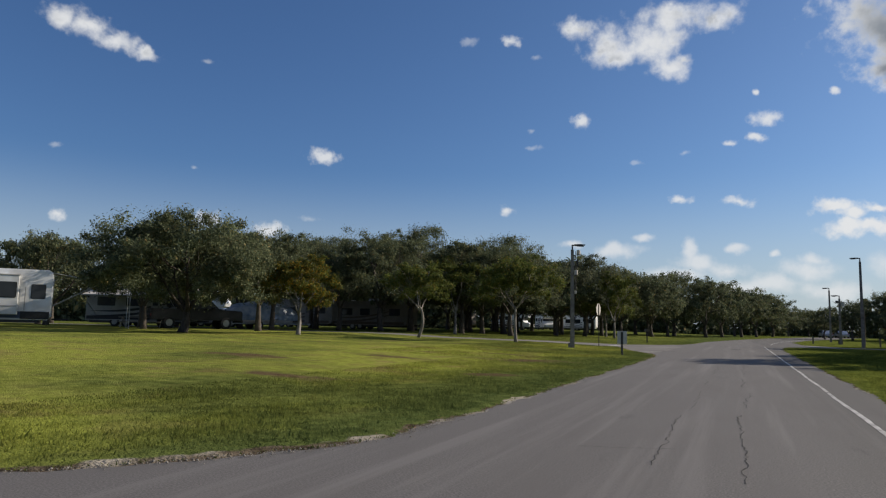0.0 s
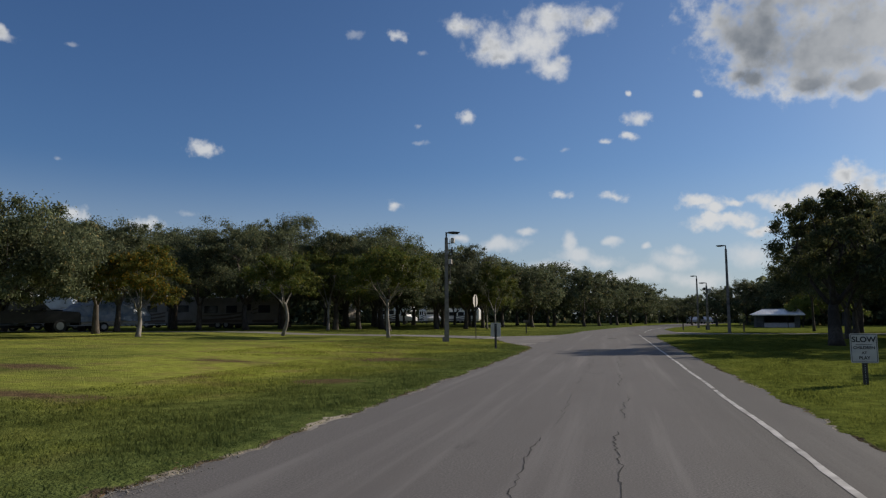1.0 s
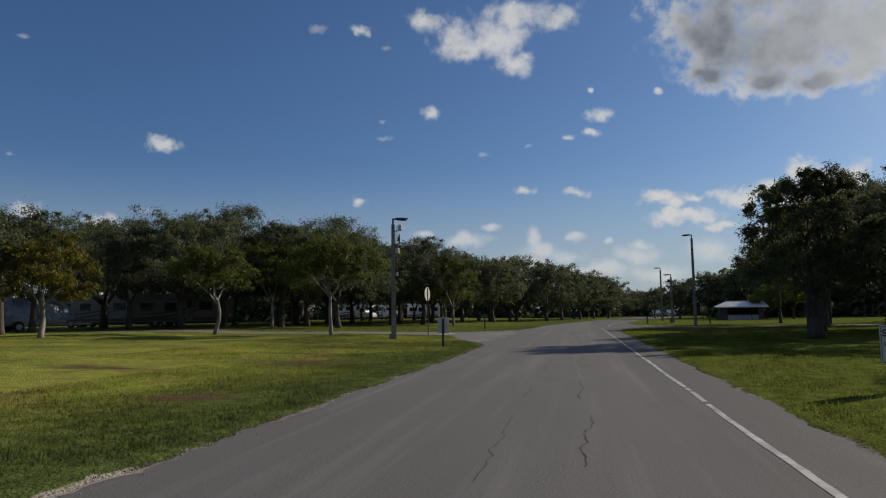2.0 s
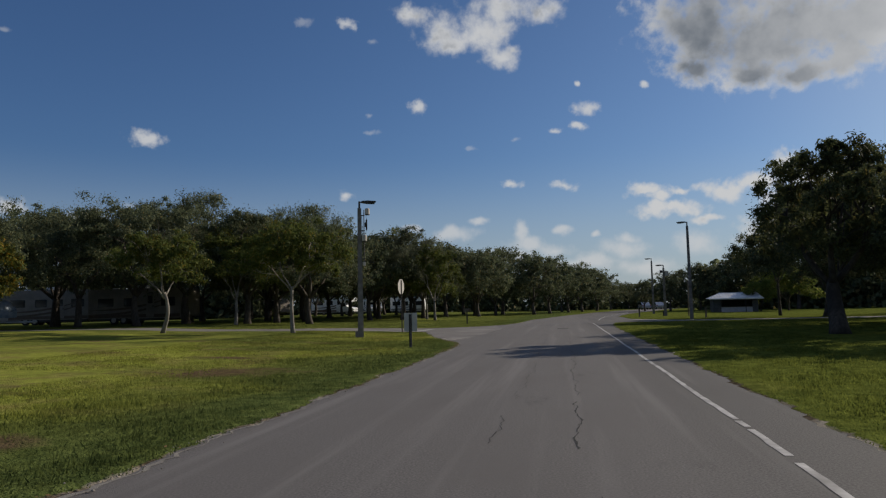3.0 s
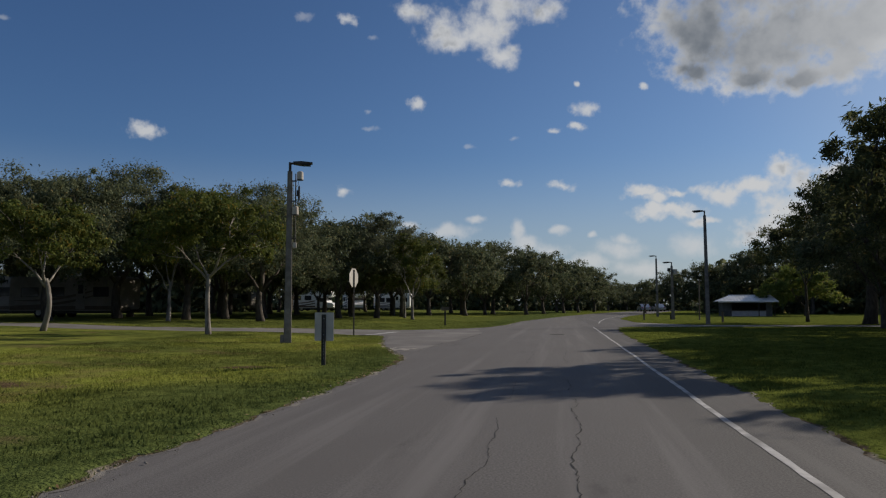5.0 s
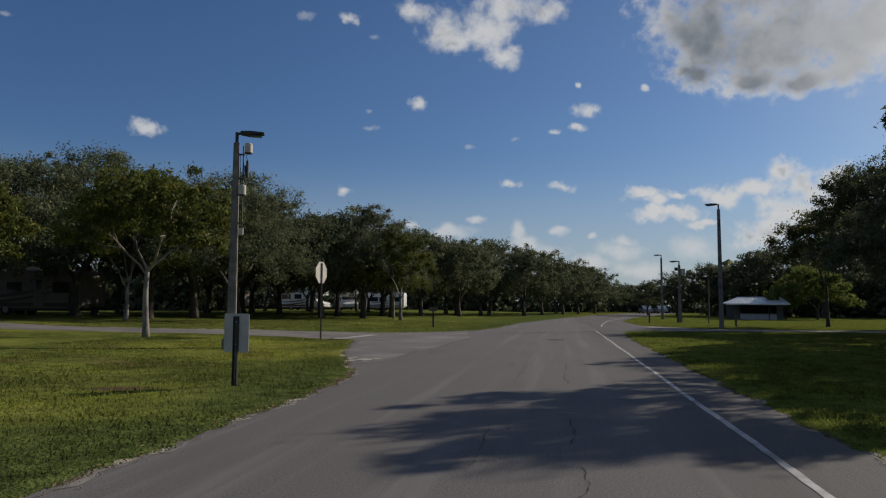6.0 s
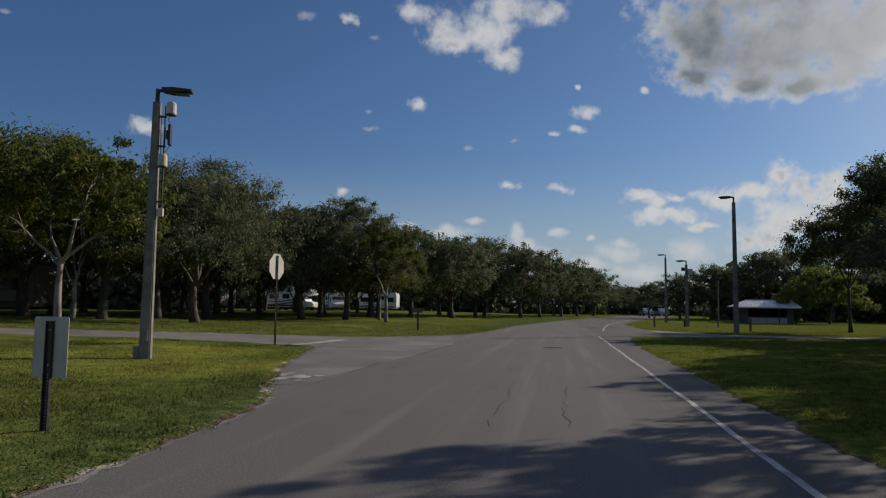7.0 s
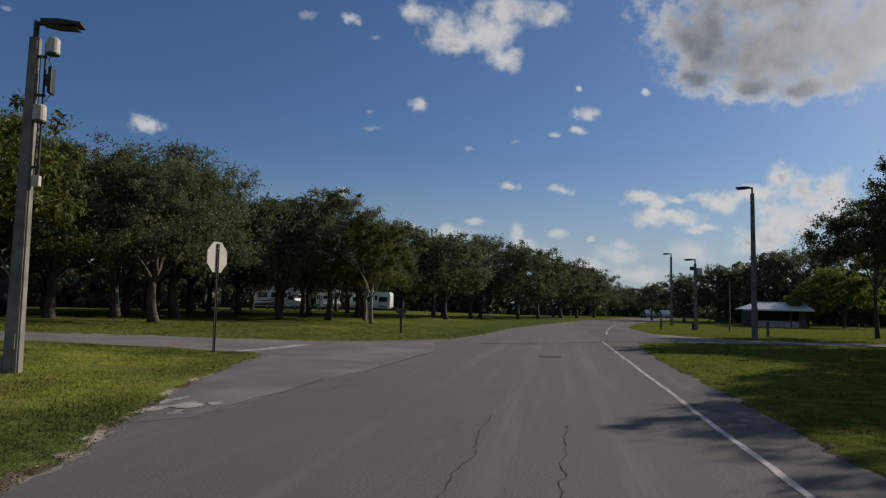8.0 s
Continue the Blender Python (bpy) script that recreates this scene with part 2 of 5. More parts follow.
def lawn_material(name, blades):
    """Mown lawn with dry patches; bare earth where it is worn beside the asphalt. The blades share its colours."""
    m = bpy.data.materials.new(name)
    m.use_nodes = True
    t = m.node_tree
    b = t.nodes["Principled BSDF"]
    tc = node(t, "ShaderNodeTexCoord")

    def nz(s, d=4, rough=0.5):
        n = node(t, "ShaderNodeTexNoise")
        n.inputs["Scale"].default_value, n.inputs["Detail"].default_value = s, d
        n.inputs["Roughness"].default_value = rough
        link(t, tc.outputs["Object"], n.inputs["Vector"])
        return n.outputs[0]

    def mixed(fac, a, bb, lo, hi):
        r = node(t, "ShaderNodeMapRange")
        link(t, fac, r.inputs[0])
        r.inputs[1].default_value, r.inputs[2].default_value = lo, hi
        x = node(t, "ShaderNodeMix", data_type="RGBA")
        link(t, r.outputs[0], x.inputs["Factor"])
        for sock, v in ((x.inputs[6], a), (x.inputs[7], bb)):
            if isinstance(v, tuple):
                sock.default_value = (*v, 1)
            else:
                link(t, v, sock)
        return x.outputs[2]

    lush = mixed(nz(2.6, 6), (0.082, 0.099, 0.021), (0.146, 0.166, 0.034), 0.34, 0.66)
    verge = mixed(nz(3.4, 6), (0.060, 0.081, 0.025), (0.115, 0.140, 0.041), 0.34, 0.66)
    plain = mixed(nz(2.6, 6), (0.078, 0.094, 0.024), (0.144, 0.163, 0.041), 0.34, 0.66)
    dry = mixed(nz(0.9, 6), (0.250, 0.268, 0.050), (0.245, 0.205, 0.070), 0.50, 0.76)
    sep = node(t, "ShaderNodeSeparateXYZ")
    link(t, tc.outputs["Object"], sep.inputs[0])
    green = mixed(sep.outputs[0], mixed(sep.outputs[0], plain, verge, -6.2, -4.0), lush, -1.0, 3.0)
    side = node(t, "ShaderNodeMapRange")
    link(t, sep.outputs[0], side.inputs[0])
    side.inputs[1].default_value, side.inputs[2].default_value = -3.2, -7.5
    side.inputs[3].default_value, side.inputs[4].default_value = -0.13, 0.05
    patchy = node(t, "ShaderNodeMath", operation="ADD")
    link(t, nz(0.13, 7, 0.6), patchy.inputs[0])
    link(t, side.outputs[0], patchy.inputs[1])
    beyond = node(t, "ShaderNodeMapRange")
    link(t, sep.outputs[1], beyond.inputs[0])
    beyond.inputs[1].default_value, beyond.inputs[2].default_value = 40.0, 48.0
    beyond.inputs[3].default_value, beyond.inputs[4].default_value = 0.0, -0.16
    both = node(t, "ShaderNodeMath", operation="ADD")
    link(t, patchy.outputs[0], both.inputs[0])
    link(t, beyond.outputs[0], both.inputs[1])
    col = mixed(both.outputs[0], green, dry, 0.45, 0.62)
    brown = node(t, "ShaderNodeMath", operation="ADD")
    link(t, nz(0.5, 6, 0.65), brown.inputs[0])
    link(t, side.outputs[0], brown.inputs[1])
    far = node(t, "ShaderNodeMath", operation="ADD")
    link(t, brown.outputs[0], far.inputs[0])
    link(t, beyond.outputs[0], far.inputs[1])
    col = mixed(far.outputs[0], col, (0.165, 0.125, 0.055), 0.60, 0.78)
    tuft = node(t, "ShaderNodeMapRange")
    link(t, nz(4.5, 5, 0.6), tuft.inputs[0])
    tuft.inputs[1].default_value, tuft.inputs[2].default_value = 0.32, 0.68
    tuft.inputs[3].default_value, tuft.inputs[4].default_value = 0.72, 1.22
    clumps = node(t, "ShaderNodeHueSaturation")
    link(t, tuft.outputs[0], clumps.inputs["Value"])
    link(t, col, clumps.inputs["Color"])
    col = clumps.outputs[0]
    if blades:
        geo = node(t, "ShaderNodeNewGeometry")
        r = node(t, "ShaderNodeMapRange")
        link(t, geo.outputs["Random Per Island"], r.inputs[0])
        r.inputs[3].default_value, r.inputs[4].default_value = 0.75, 1.18
        hsv = node(t, "ShaderNodeHueSaturation")
        link(t, r.outputs[0], hsv.inputs["Value"])
        link(t, col, hsv.inputs["Color"])
        col = hsv.outputs[0]
        tr = node(t, "ShaderNodeBsdfTranslucent")
        link(t, col, tr.inputs[0])
        mx = node(t, "ShaderNodeMixShader")
        mx.inputs[0].default_value = 0.6
        link(t, b.outputs[0], mx.inputs[1])
        link(t, tr.outputs[0], mx.inputs[2])
        link(t, mx.outputs[0], t.nodes["Material Output"].inputs[0])
    else:
        # brown earth, kept darker to stand for the shadow gap beside the asphalt
        shaded_soil = mixed(nz(6), (0.050, 0.038, 0.025), (0.14, 0.11, 0.078), 0.35, 0.65)
        earth = mixed(nz(1.1, 5), shaded_soil, (0.34, 0.30, 0.24), 0.50, 0.62)
        at = node(t, "ShaderNodeAttribute")
        at.attribute_name = "bare"
        add = node(t, "ShaderNodeMath", operation="ADD")
        link(t, at.outputs["Fac"], add.inputs[0])
        link(t, nz(2.2, 6), add.inputs[1])
        col = mixed(add.outputs[0], col, earth, 0.98, 1.12)
        thin = node(t, "ShaderNodeAttribute")
        thin.attribute_name = "brown"
        scorched = node(t, "ShaderNodeMath", operation="ADD")
        link(t, thin.outputs["Fac"], scorched.inputs[0])
        link(t, nz(1.7, 6, 0.6), scorched.inputs[1])
        col = mixed(scorched.outputs[0], col, mixed(nz(5), (0.085, 0.058, 0.034), (0.140, 0.100, 0.055), 0.35, 0.65), 0.72, 1.05)
        bp = node(t, "ShaderNodeBump")
        bp.inputs["Strength"].default_value, bp.inputs["Distance"].default_value = 0.9, 0.05
        link(t, nz(28, 5), bp.inputs["Height"])
        link(t, bp.outputs[0], b.inputs["Normal"])
    link(t, col, b.inputs["Base Color"])
    b.inputs["Roughness"].default_value = 0.95
    b.inputs["Specular IOR Level"].default_value = 0.0
    return m


def asphalt_material():
    """Old asphalt: stone speckle, pale wheel streaks along the road, blotches and stains."""
    m = bpy.data.materials.new("asphalt")
    m.use_nodes = True
    t = m.node_tree
    b = t.nodes["Principled BSDF"]
    tc = node(t, "ShaderNodeTexCoord")

    def nz(s, d=4, stretch=(1, 1, 1), rough=0.55):
        mp = node(t, "ShaderNodeMapping")
        mp.inputs["Scale"].default_value = stretch
        link(t, tc.outputs["Object"], mp.inputs[0])
        n = node(t, "ShaderNodeTexNoise")
        n.inputs["Scale"].default_value, n.inputs["Detail"].default_value = s, d
        n.inputs["Roughness"].default_value = rough
        link(t, mp.outputs[0], n.inputs["Vector"])
        return n.outputs[0]

    def mixed(fac, a, bb, lo, hi):
        r = node(t, "ShaderNodeMapRange", interpolation_type="SMOOTHSTEP")
        link(t, fac, r.inputs[0])
        r.inputs[1].default_value, r.inputs[2].default_value = lo, hi
        x = node(t, "ShaderNodeMix", data_type="RGBA")
        link(t, r.outputs[0], x.inputs["Factor"])
        for sock, v in ((x.inputs[6], a), (x.inputs[7], bb)):
            if isinstance(v, tuple):
                sock.default_value = (*v, 1)
            else:
                link(t, v, sock)
        return x.outputs[2]

    speck = mixed(nz(55, 3), (0.088, 0.081, 0.077), (0.165, 0.153, 0.145), 0.3, 0.7)
    blotch = mixed(nz(0.9, 6, (1, 0.45, 1)), speck, (0.120, 0.110, 0.104), 0.40, 0.72)
    streak = mixed(nz(1.5, 4, (1.5, 0.045, 1), 0.6), blotch, (0.170, 0.158, 0.150), 0.48, 0.74)
    dark = mixed(nz(1.1, 5, (1, 0.3, 1), 0.7), streak, (0.070, 0.065, 0.062), 0.60, 0.78)
    sep = node(t, "ShaderNodeSeparateXYZ")
    link(t, tc.outputs["Object"], sep.inputs[0])
    lane = node(t, "ShaderNodeMapRange", interpolation_type="SMOOTHSTEP")
    link(t, sep.outputs[0], lane.inputs[0])
    lane.inputs[1].default_value, lane.inputs[2].default_value = 0.5, 1.8
    lane.inputs[3].default_value, lane.inputs[4].default_value = 1.0, 0.76
    shoulder = node(t, "ShaderNodeHueSaturation")
    link(t, lane.outputs[0], shoulder.inputs["Value"])
    link(t, dark, shoulder.inputs["Color"])
    link(t, shoulder.outputs[0], b.inputs["Base Color"])
    b.inputs["Roughness"].default_value = 0.85
    b.inputs["Specular IOR Level"].default_value = 0.22
    bp = node(t, "ShaderNodeBump")
    bp.inputs["Strength"].default_value, bp.inputs["Distance"].default_value = 0.5, 0.008
    link(t, nz(140, 3), bp.inputs["Height"])
    link(t, bp.outputs[0], b.inputs["Normal"])
    return m


ASPHALT = asphalt_material()
PATCH = surface("pale_asphalt", (0.125, 0.114, 0.106), (0.165, 0.151, 0.140), 0.9, 0.88, 0.3, (0.205, 0.190, 0.175), 0.5, fine=160)
SAND = surface("pale_sand", (0.46, 0.42, 0.37), (0.30, 0.27, 0.235), 3, 0.95, 0.5, (0.22, 0.20, 0.175), 1.6, fine=90)
EDGE = surface("sandy_asphalt", (0.14, 0.127, 0.113), (0.22, 0.20, 0.175), 2.2, 0.92, 0.5, (0.28, 0.255, 0.22), 1.1, fine=90)
SIDE_ASPHALT = surface("side_asphalt", (0.15, 0.138, 0.126), (0.195, 0.18, 0.165), 0.8, 0.88, 0.3, (0.12, 0.11, 0.10), 0.5, fine=160)
PAINT = surface("road_paint", (0.50, 0.48, 0.455), (0.36, 0.345, 0.325), 5, 0.7, 0.15, (0.22, 0.21, 0.195), 2.2)
TAR = surface("crack_filler", (0.018, 0.017, 0.017), (0.035, 0.033, 0.03), 8, 0.9, 0.2)
LAWN = lawn_material("lawn", False)
CONCRETE = surface("concrete", (0.16, 0.145, 0.125), (0.23, 0.21, 0.185), 6, 0.85, 0.3, (0.11, 0.10, 0.088), 1.4)
CONCRETE_PALE = surface("pale_stone", (0.29, 0.265, 0.23), (0.15, 0.135, 0.115), 30, 0.9, 0.2)
STEEL = surface("galvanised_steel", (0.36, 0.37, 0.38), (0.46, 0.47, 0.48), 14, 0.5, 0.05, metal=0.6)
SIGN_BACK = surface("sign_back", (0.43, 0.40, 0.355), (0.49, 0.46, 0.41), 6, 0.6, 0.03, (0.36, 0.335, 0.30), 3)
SIGN_WHITE = surface("sign_face", (0.50, 0.48, 0.44), (0.42, 0.40, 0.37), 5, 0.5, 0.02)
BLACK = surface("black_paint", (0.018, 0.018, 0.018), (0.03, 0.03, 0.03), 9, 0.5, 0.05)
RED = surface("red_paint", (0.45, 0.02, 0.02), (0.38, 0.02, 0.02), 5, 0.5, 0.0)
DARK_METAL = surface("dark_metal", (0.035, 0.033, 0.032), (0.06, 0.056, 0.052), 12, 0.5, 0.08, metal=0.4)
BEIGE = surface("beige_plastic", (0.50, 0.45, 0.38), (0.42, 0.37, 0.31), 8, 0.6, 0.03)
BARK = surface("bark", (0.058, 0.047, 0.039), (0.115, 0.097, 0.08), 9, 0.95, 0.9, (0.05, 0.04, 0.032), 1.5, stretch=(1, 1, 0.35))
DARK_BARK = surface("dark_bark", (0.040, 0.033, 0.027), (0.085, 0.070, 0.056), 9, 0.95, 0.9, (0.03, 0.025, 0.02), 1.5, stretch=(1, 1, 0.35))
PALE_BARK = surface("pale_bark", (0.12, 0.105, 0.09), (0.35, 0.32, 0.28), 4, 0.9, 0.6, (0.16, 0.14, 0.12), 2.0, stretch=(1, 1, 0.4))
OAK = foliage("oak_leaves", (0.050, 0.066, 0.036), (0.170, 0.186, 0.096), (0.23, 0.18, 0.075), 0.06, 0.33)
OAK_GREY = foliage("grey_oak_leaves", (0.070, 0.080, 0.050), (0.165, 0.175, 0.105), (0.20, 0.18, 0.09), 0.06, 0.4)
LIME = foliage("lime_leaves", (0.090, 0.128, 0.030), (0.20, 0.23, 0.052), (0.26, 0.22, 0.06), 0.1, 0.45)
OAK_LIGHT = foliage("light_leaves", (0.055, 0.078, 0.018), (0.13, 0.145, 0.034), (0.20, 0.15, 0.03), 0.1)
GOLD = foliage("golden_leaves", (0.05, 0.072, 0.018), (0.14, 0.130, 0.024), (0.26, 0.155, 0.018), 0.22)
MANGO = foliage("glossy_leaves", (0.050, 0.062, 0.028), (0.118, 0.126, 0.050), (0.21, 0.165, 0.05), 0.06, 0.45)
DRY_LEAF = foliage("dry_leaves", (0.11, 0.065, 0.03), (0.28, 0.18, 0.09), (0.36, 0.27, 0.15), 0.2, 0.2)
GRASS = lawn_material("grass_blades", True)
RV_WHITE = surface("white_gelcoat", (0.74, 0.75, 0.75), (0.66, 0.66, 0.65), 2, 0.35, 0.02, (0.54, 0.53, 0.51), 0.6)
RV_PALE = surface("grey_gelcoat", (0.40, 0.39, 0.37), (0.33, 0.32, 0.305), 2, 0.35, 0.02, (0.26, 0.25, 0.235), 0.6)
RV_TAN = surface("tan_gelcoat", (0.27, 0.235, 0.20), (0.21, 0.185, 0.16), 2, 0.4, 0.02)
RV_BROWN = surface("brown_stripe", (0.13, 0.09, 0.065), (0.10, 0.07, 0.05), 3, 0.4, 0.0)
NAVY = surface("navy_stripe", (0.03, 0.045, 0.08), (0.04, 0.055, 0.095), 3, 0.4, 0.0)
RV_GREY = surface("grey_stripe", (0.20, 0.20, 0.21), (0.26, 0.26, 0.27), 3, 0.4, 0.0)
AWNING = surface("awning_cloth", (0.55, 0.53, 0.50), (0.42, 0.40, 0.38), 4, 0.9, 0.1)
TARP = surface("silver_tarp", (0.26, 0.33, 0.44), (0.50, 0.54, 0.58), 3, 0.35, 0.4, (0.17, 0.22, 0.31), 1)
GLASS = glass_dark("dark_glass")
RUBBER = surface("rubber", (0.02, 0.02, 0.02), (0.03, 0.03, 0.03), 8, 0.85, 0.1)
CHROME = surface("alloy", (0.33, 0.33, 0.33), (0.26, 0.26, 0.26), 6, 0.35, 0.0, metal=0.9)
CAR_BLACK = surface("black_car_paint", (0.008, 0.008, 0.009), (0.012, 0.012, 0.013), 3, 0.2, 0.0, spec=0.3)
CAR_SILVER = surface("silver_car_paint", (0.40, 0.41, 0.43), (0.46, 0.47, 0.49), 3, 0.25, 0.0, metal=0.5)
CAR_WHITE = surface("white_car_paint", (0.74, 0.74, 0.74), (0.68, 0.68, 0.68), 3, 0.25, 0.0)
LAMP_RED = surface("tail_lamp", (0.35, 0.01, 0.01), (0.28, 0.01, 0.01), 3, 0.2, 0.0)
METAL_ROOF = surface("metal_roof", (0.68, 0.67, 0.65), (0.76, 0.75, 0.73), 2.5, 0.4, 0.05, (0.60, 0.58, 0.55), 0.8, metal=0.25)
HUT_WALL = surface("hut_wall", (0.070, 0.068, 0.066), (0.10, 0.097, 0.094), 3, 0.85, 0.2)
HUT_PANEL = surface("hut_panel", (0.46, 0.43, 0.43), (0.38, 0.36, 0.36), 3, 0.7, 0.05)
PALE_WOOD = surface("grey_wood", (0.30, 0.27, 0.23), (0.40, 0.37, 0.32), 7, 0.9, 0.3, stretch=(0.2, 1, 1))
WOOD = surface("weathered_wood", (0.10, 0.08, 0.06), (0.17, 0.14, 0.11), 7, 0.9, 0.4, stretch=(1, 1, 0.2))


# ---- mesh helpers ----
def mesh_of(bm, name, material, smooth=False):
    me = bpy.data.meshes.new(name)
    bm.normal_update()
    bm.to_mesh(me)
    bm.free()
    me.materials.append(material)
    if smooth:
        me.shade_smooth()
    return me


def part(name, bm, material, parent=None, label="", smooth=False):
    """One bmesh as one mesh object under a thing or a part."""
    ob = new(name, mesh_of(bm, name, material, smooth))
    ob.parent = parent
    if label:
        tagged(ob, label)
    return ob


def thing(name, m, label, category, group="", kind=""):
    ob = new(name)
    ob.matrix_world = m
    ob.empty_display_size = 0.2
    return tagged(ob, label, category, group, kind)


def box(bm, x0, x1, y0, y1, z0, z1, bevel=0.0, m=None):
    r = bmesh.ops.create_cube(bm, size=1)
    vs = r["verts"]
    for v in vs:
        v.co = Vector((x0 + (v.co.x + 0.5) * (x1 - x0), y0 + (v.co.y + 0.5) * (y1 - y0), z0 + (v.co.z + 0.5) * (z1 - z0)))
    if bevel:
        es = list({e for v in vs for e in v.link_edges})
        r2 = bmesh.ops.bevel(bm, geom=es, offset=bevel, segments=2, affect="EDGES", profile=0.5)
        vs = list({v for f in r2["faces"] for v in f.verts} | {v for v in vs if v.is_valid})
    if m:
        bmesh.ops.transform(bm, matrix=m, verts=vs)
    return bm


def boxed(*a, **k):
    return box(bmesh.new(), *a, **k)


def tube(bm, pts, radii, seg=8, cap=True):
    """A tapered, bent tube through pts."""
    rings = []
    up = Vector((0.31, 0.17, 0.94))
    for i, p in enumerate(pts):
        p = Vector(p)
        d = (Vector(pts[min(i + 1, len(pts) - 1)]) - Vector(pts[max(i - 1, 0)])).normalized()
        u = d.cross(up if abs(d.dot(up)) < 0.95 else Vector((1, 0, 0))).normalized()
        w = d.cross(u)
        rings.append([bm.verts.new(p + radii[i] * (math.cos(a) * u + math.sin(a) * w)) for a in (2 * math.pi * k / seg for k in range(seg))])
    for a, b in zip(rings, rings[1:]):
        for k in range(seg):
            bm.faces.new((a[k], a[(k + 1) % seg], b[(k + 1) % seg], b[k]))
    if cap:
        bm.faces.new(rings[0][::-1])
        bm.faces.new(rings[-1])
    return bm


def extruded(outline, axis, lo, hi, bevel=0.0):
    """A flat outline drawn out along an axis: 'x' takes (y, z), 'y' takes (x, z), 'z' takes (x, y)."""
    bm = bmesh.new()

    def put(a, b, c):
        return {"x": (c, a, b), "y": (a, c, b), "z": (a, b, c)}[axis]

    lows = [bm.verts.new(put(a, b, lo)) for a, b in outline]
    highs = [bm.verts.new(put(a, b, hi)) for a, b in outline]
    n = len(outline)
    f0 = bm.faces.new(lows)
    f1 = bm.faces.new(highs)
    for i in range(n):
        bm.faces.new((lows[i], lows[(i + 1) % n], highs[(i + 1) % n], highs[i]))
    bmesh.ops.recalc_face_normals(bm, faces=bm.faces)
    if bevel:
        es = [e for f in (f0, f1) for e in f.edges]
        bmesh.ops.bevel(bm, geom=es, offset=bevel, segments=2, affect="EDGES")
    return bm


# ---- ground and roads ----
def rise(x, y=0):
    """Height of the land: level by the road, rising a little across the lawn."""
    return np.interp(-np.asarray(x, float), [8, 13, 19, 24, 40], [0, 0.18, 0.27, 0.45, 0.5])


LEFT_Y = [-40, 0, 3, 4.7, 6.0, 6.9, 7.7, 10, 14, 28, 33, 35, 36.8, 38.5, 42, 45.5, 46.6, 53, 54.4, 56.9, 62.4, 72, 93, 120, 160, 250, 400]
LEFT_X = [-12, -12, -9, -5.3, -4.2, -3.7, -3.5, -3.4, -3.35, -3.3, -3.4, -3.75, -4.4, -5.1, -6.1, -7.0, -7.5, -7.5, -5.8, -4.2, -3.4, -3.1, -0.3, 4, 13, 40, 90]
RIGHT_Y = [-40, 47, 54, 57.8, 58.7, 69, 82, 100, 120, 160, 250, 400]
RIGHT_X = [2.3, 2.42, 2.62, 3.0, 5.0, 5.0, 4.9, 7.5, 12, 21, 49, 100]
SL_X = [-90, -35, -20, -14, -10, -7.5]
SL_NEAR = [44, 44.4, 44.6, 45.2, 46.3, 46.6]
SL_FAR = [47, 47.6, 48.0, 49.2, 51.4, 53.0]
SR_X = [5, 6.6, 8.0, 12, 60]
SR_NEAR = [58.7, 59.0, 59.2, 59.5, 61]
SR_FAR = [69, 65.6, 63.0, 62.8, 65]


def paved(x, y):
    """How far inside the asphalt a place lies, in metres (below 0: grass)."""
    main = np.minimum(x - np.interp(y, LEFT_Y, LEFT_X), np.interp(y, RIGHT_Y, RIGHT_X) - x)
    left = np.minimum(np.minimum(y - np.interp(x, SL_X, SL_NEAR), np.interp(x, SL_X, SL_FAR) - y), -7.4 - x)
    left = np.where(x < -89, -9, left)
    right = np.minimum(np.minimum(y - np.interp(x, SR_X, SR_NEAR), np.interp(x, SR_X, SR_FAR) - y), np.minimum(x - 4.9, 59 - x))
    return np.maximum(np.maximum(main, left), right)


def ragged(x, y):
    """The uneven line of the grass along the asphalt."""
    return (0.04 * np.sin(2.1 * y + 1.3 * x) + 0.022 * np.sin(5.3 * y + 0.7 + 2.0 * x) + 0.025 * np.sin(11.7 * y + 3 * x) + 0.02 * np.sin(23.1 * y - 7 * x))


def sheet(name, xs, ys, zf, material):
    """A grid of quads over xs, ys."""
    X, Y = np.meshgrid(xs, ys)
    co = np.stack([X, Y, zf(X, Y)], -1).reshape(-1, 3)
    nx, ny = len(xs), len(ys)
    i = (np.arange(ny - 1)[:, None] * nx + np.arange(nx - 1)[None, :]).ravel()
    quads = np.stack([i, i + 1, i + 1 + nx, i + nx], 1)
    me = raw_mesh(name, co, quads, material)
    return me, X.ravel(), Y.ravel()


def raw_mesh(name, co, polys, material, smooth=False):
    """A mesh straight from arrays of places and of equal-sized faces."""
    me = bpy.data.meshes.new(name)
    k = polys.shape[1]
    me.vertices.add(len(co))
    me.vertices.foreach_set("co", np.ascontiguousarray(co, np.float32).ravel())
    me.loops.add(polys.size)
    me.loops.foreach_set("vertex_index", np.ascontiguousarray(polys, np.int32).ravel())
    me.polygons.add(len(polys))
    me.polygons.foreach_set("loop_start", np.arange(0, polys.size, k, dtype=np.int32))
    me.polygons.foreach_set("loop_total", np.full(len(polys), k, np.int32))
    me.update(calc_edges=True)
    me.materials.append(material)
    if smooth:
        me.shade_smooth()
    return me


def spaced(*stretches):
    out = [stretches[0][0]]
    for a, b, step in stretches:
        n = max(1, int(round((b - a) / step)))
        out += list(np.linspace(a, b, n + 1)[1:])
    return np.array(out)


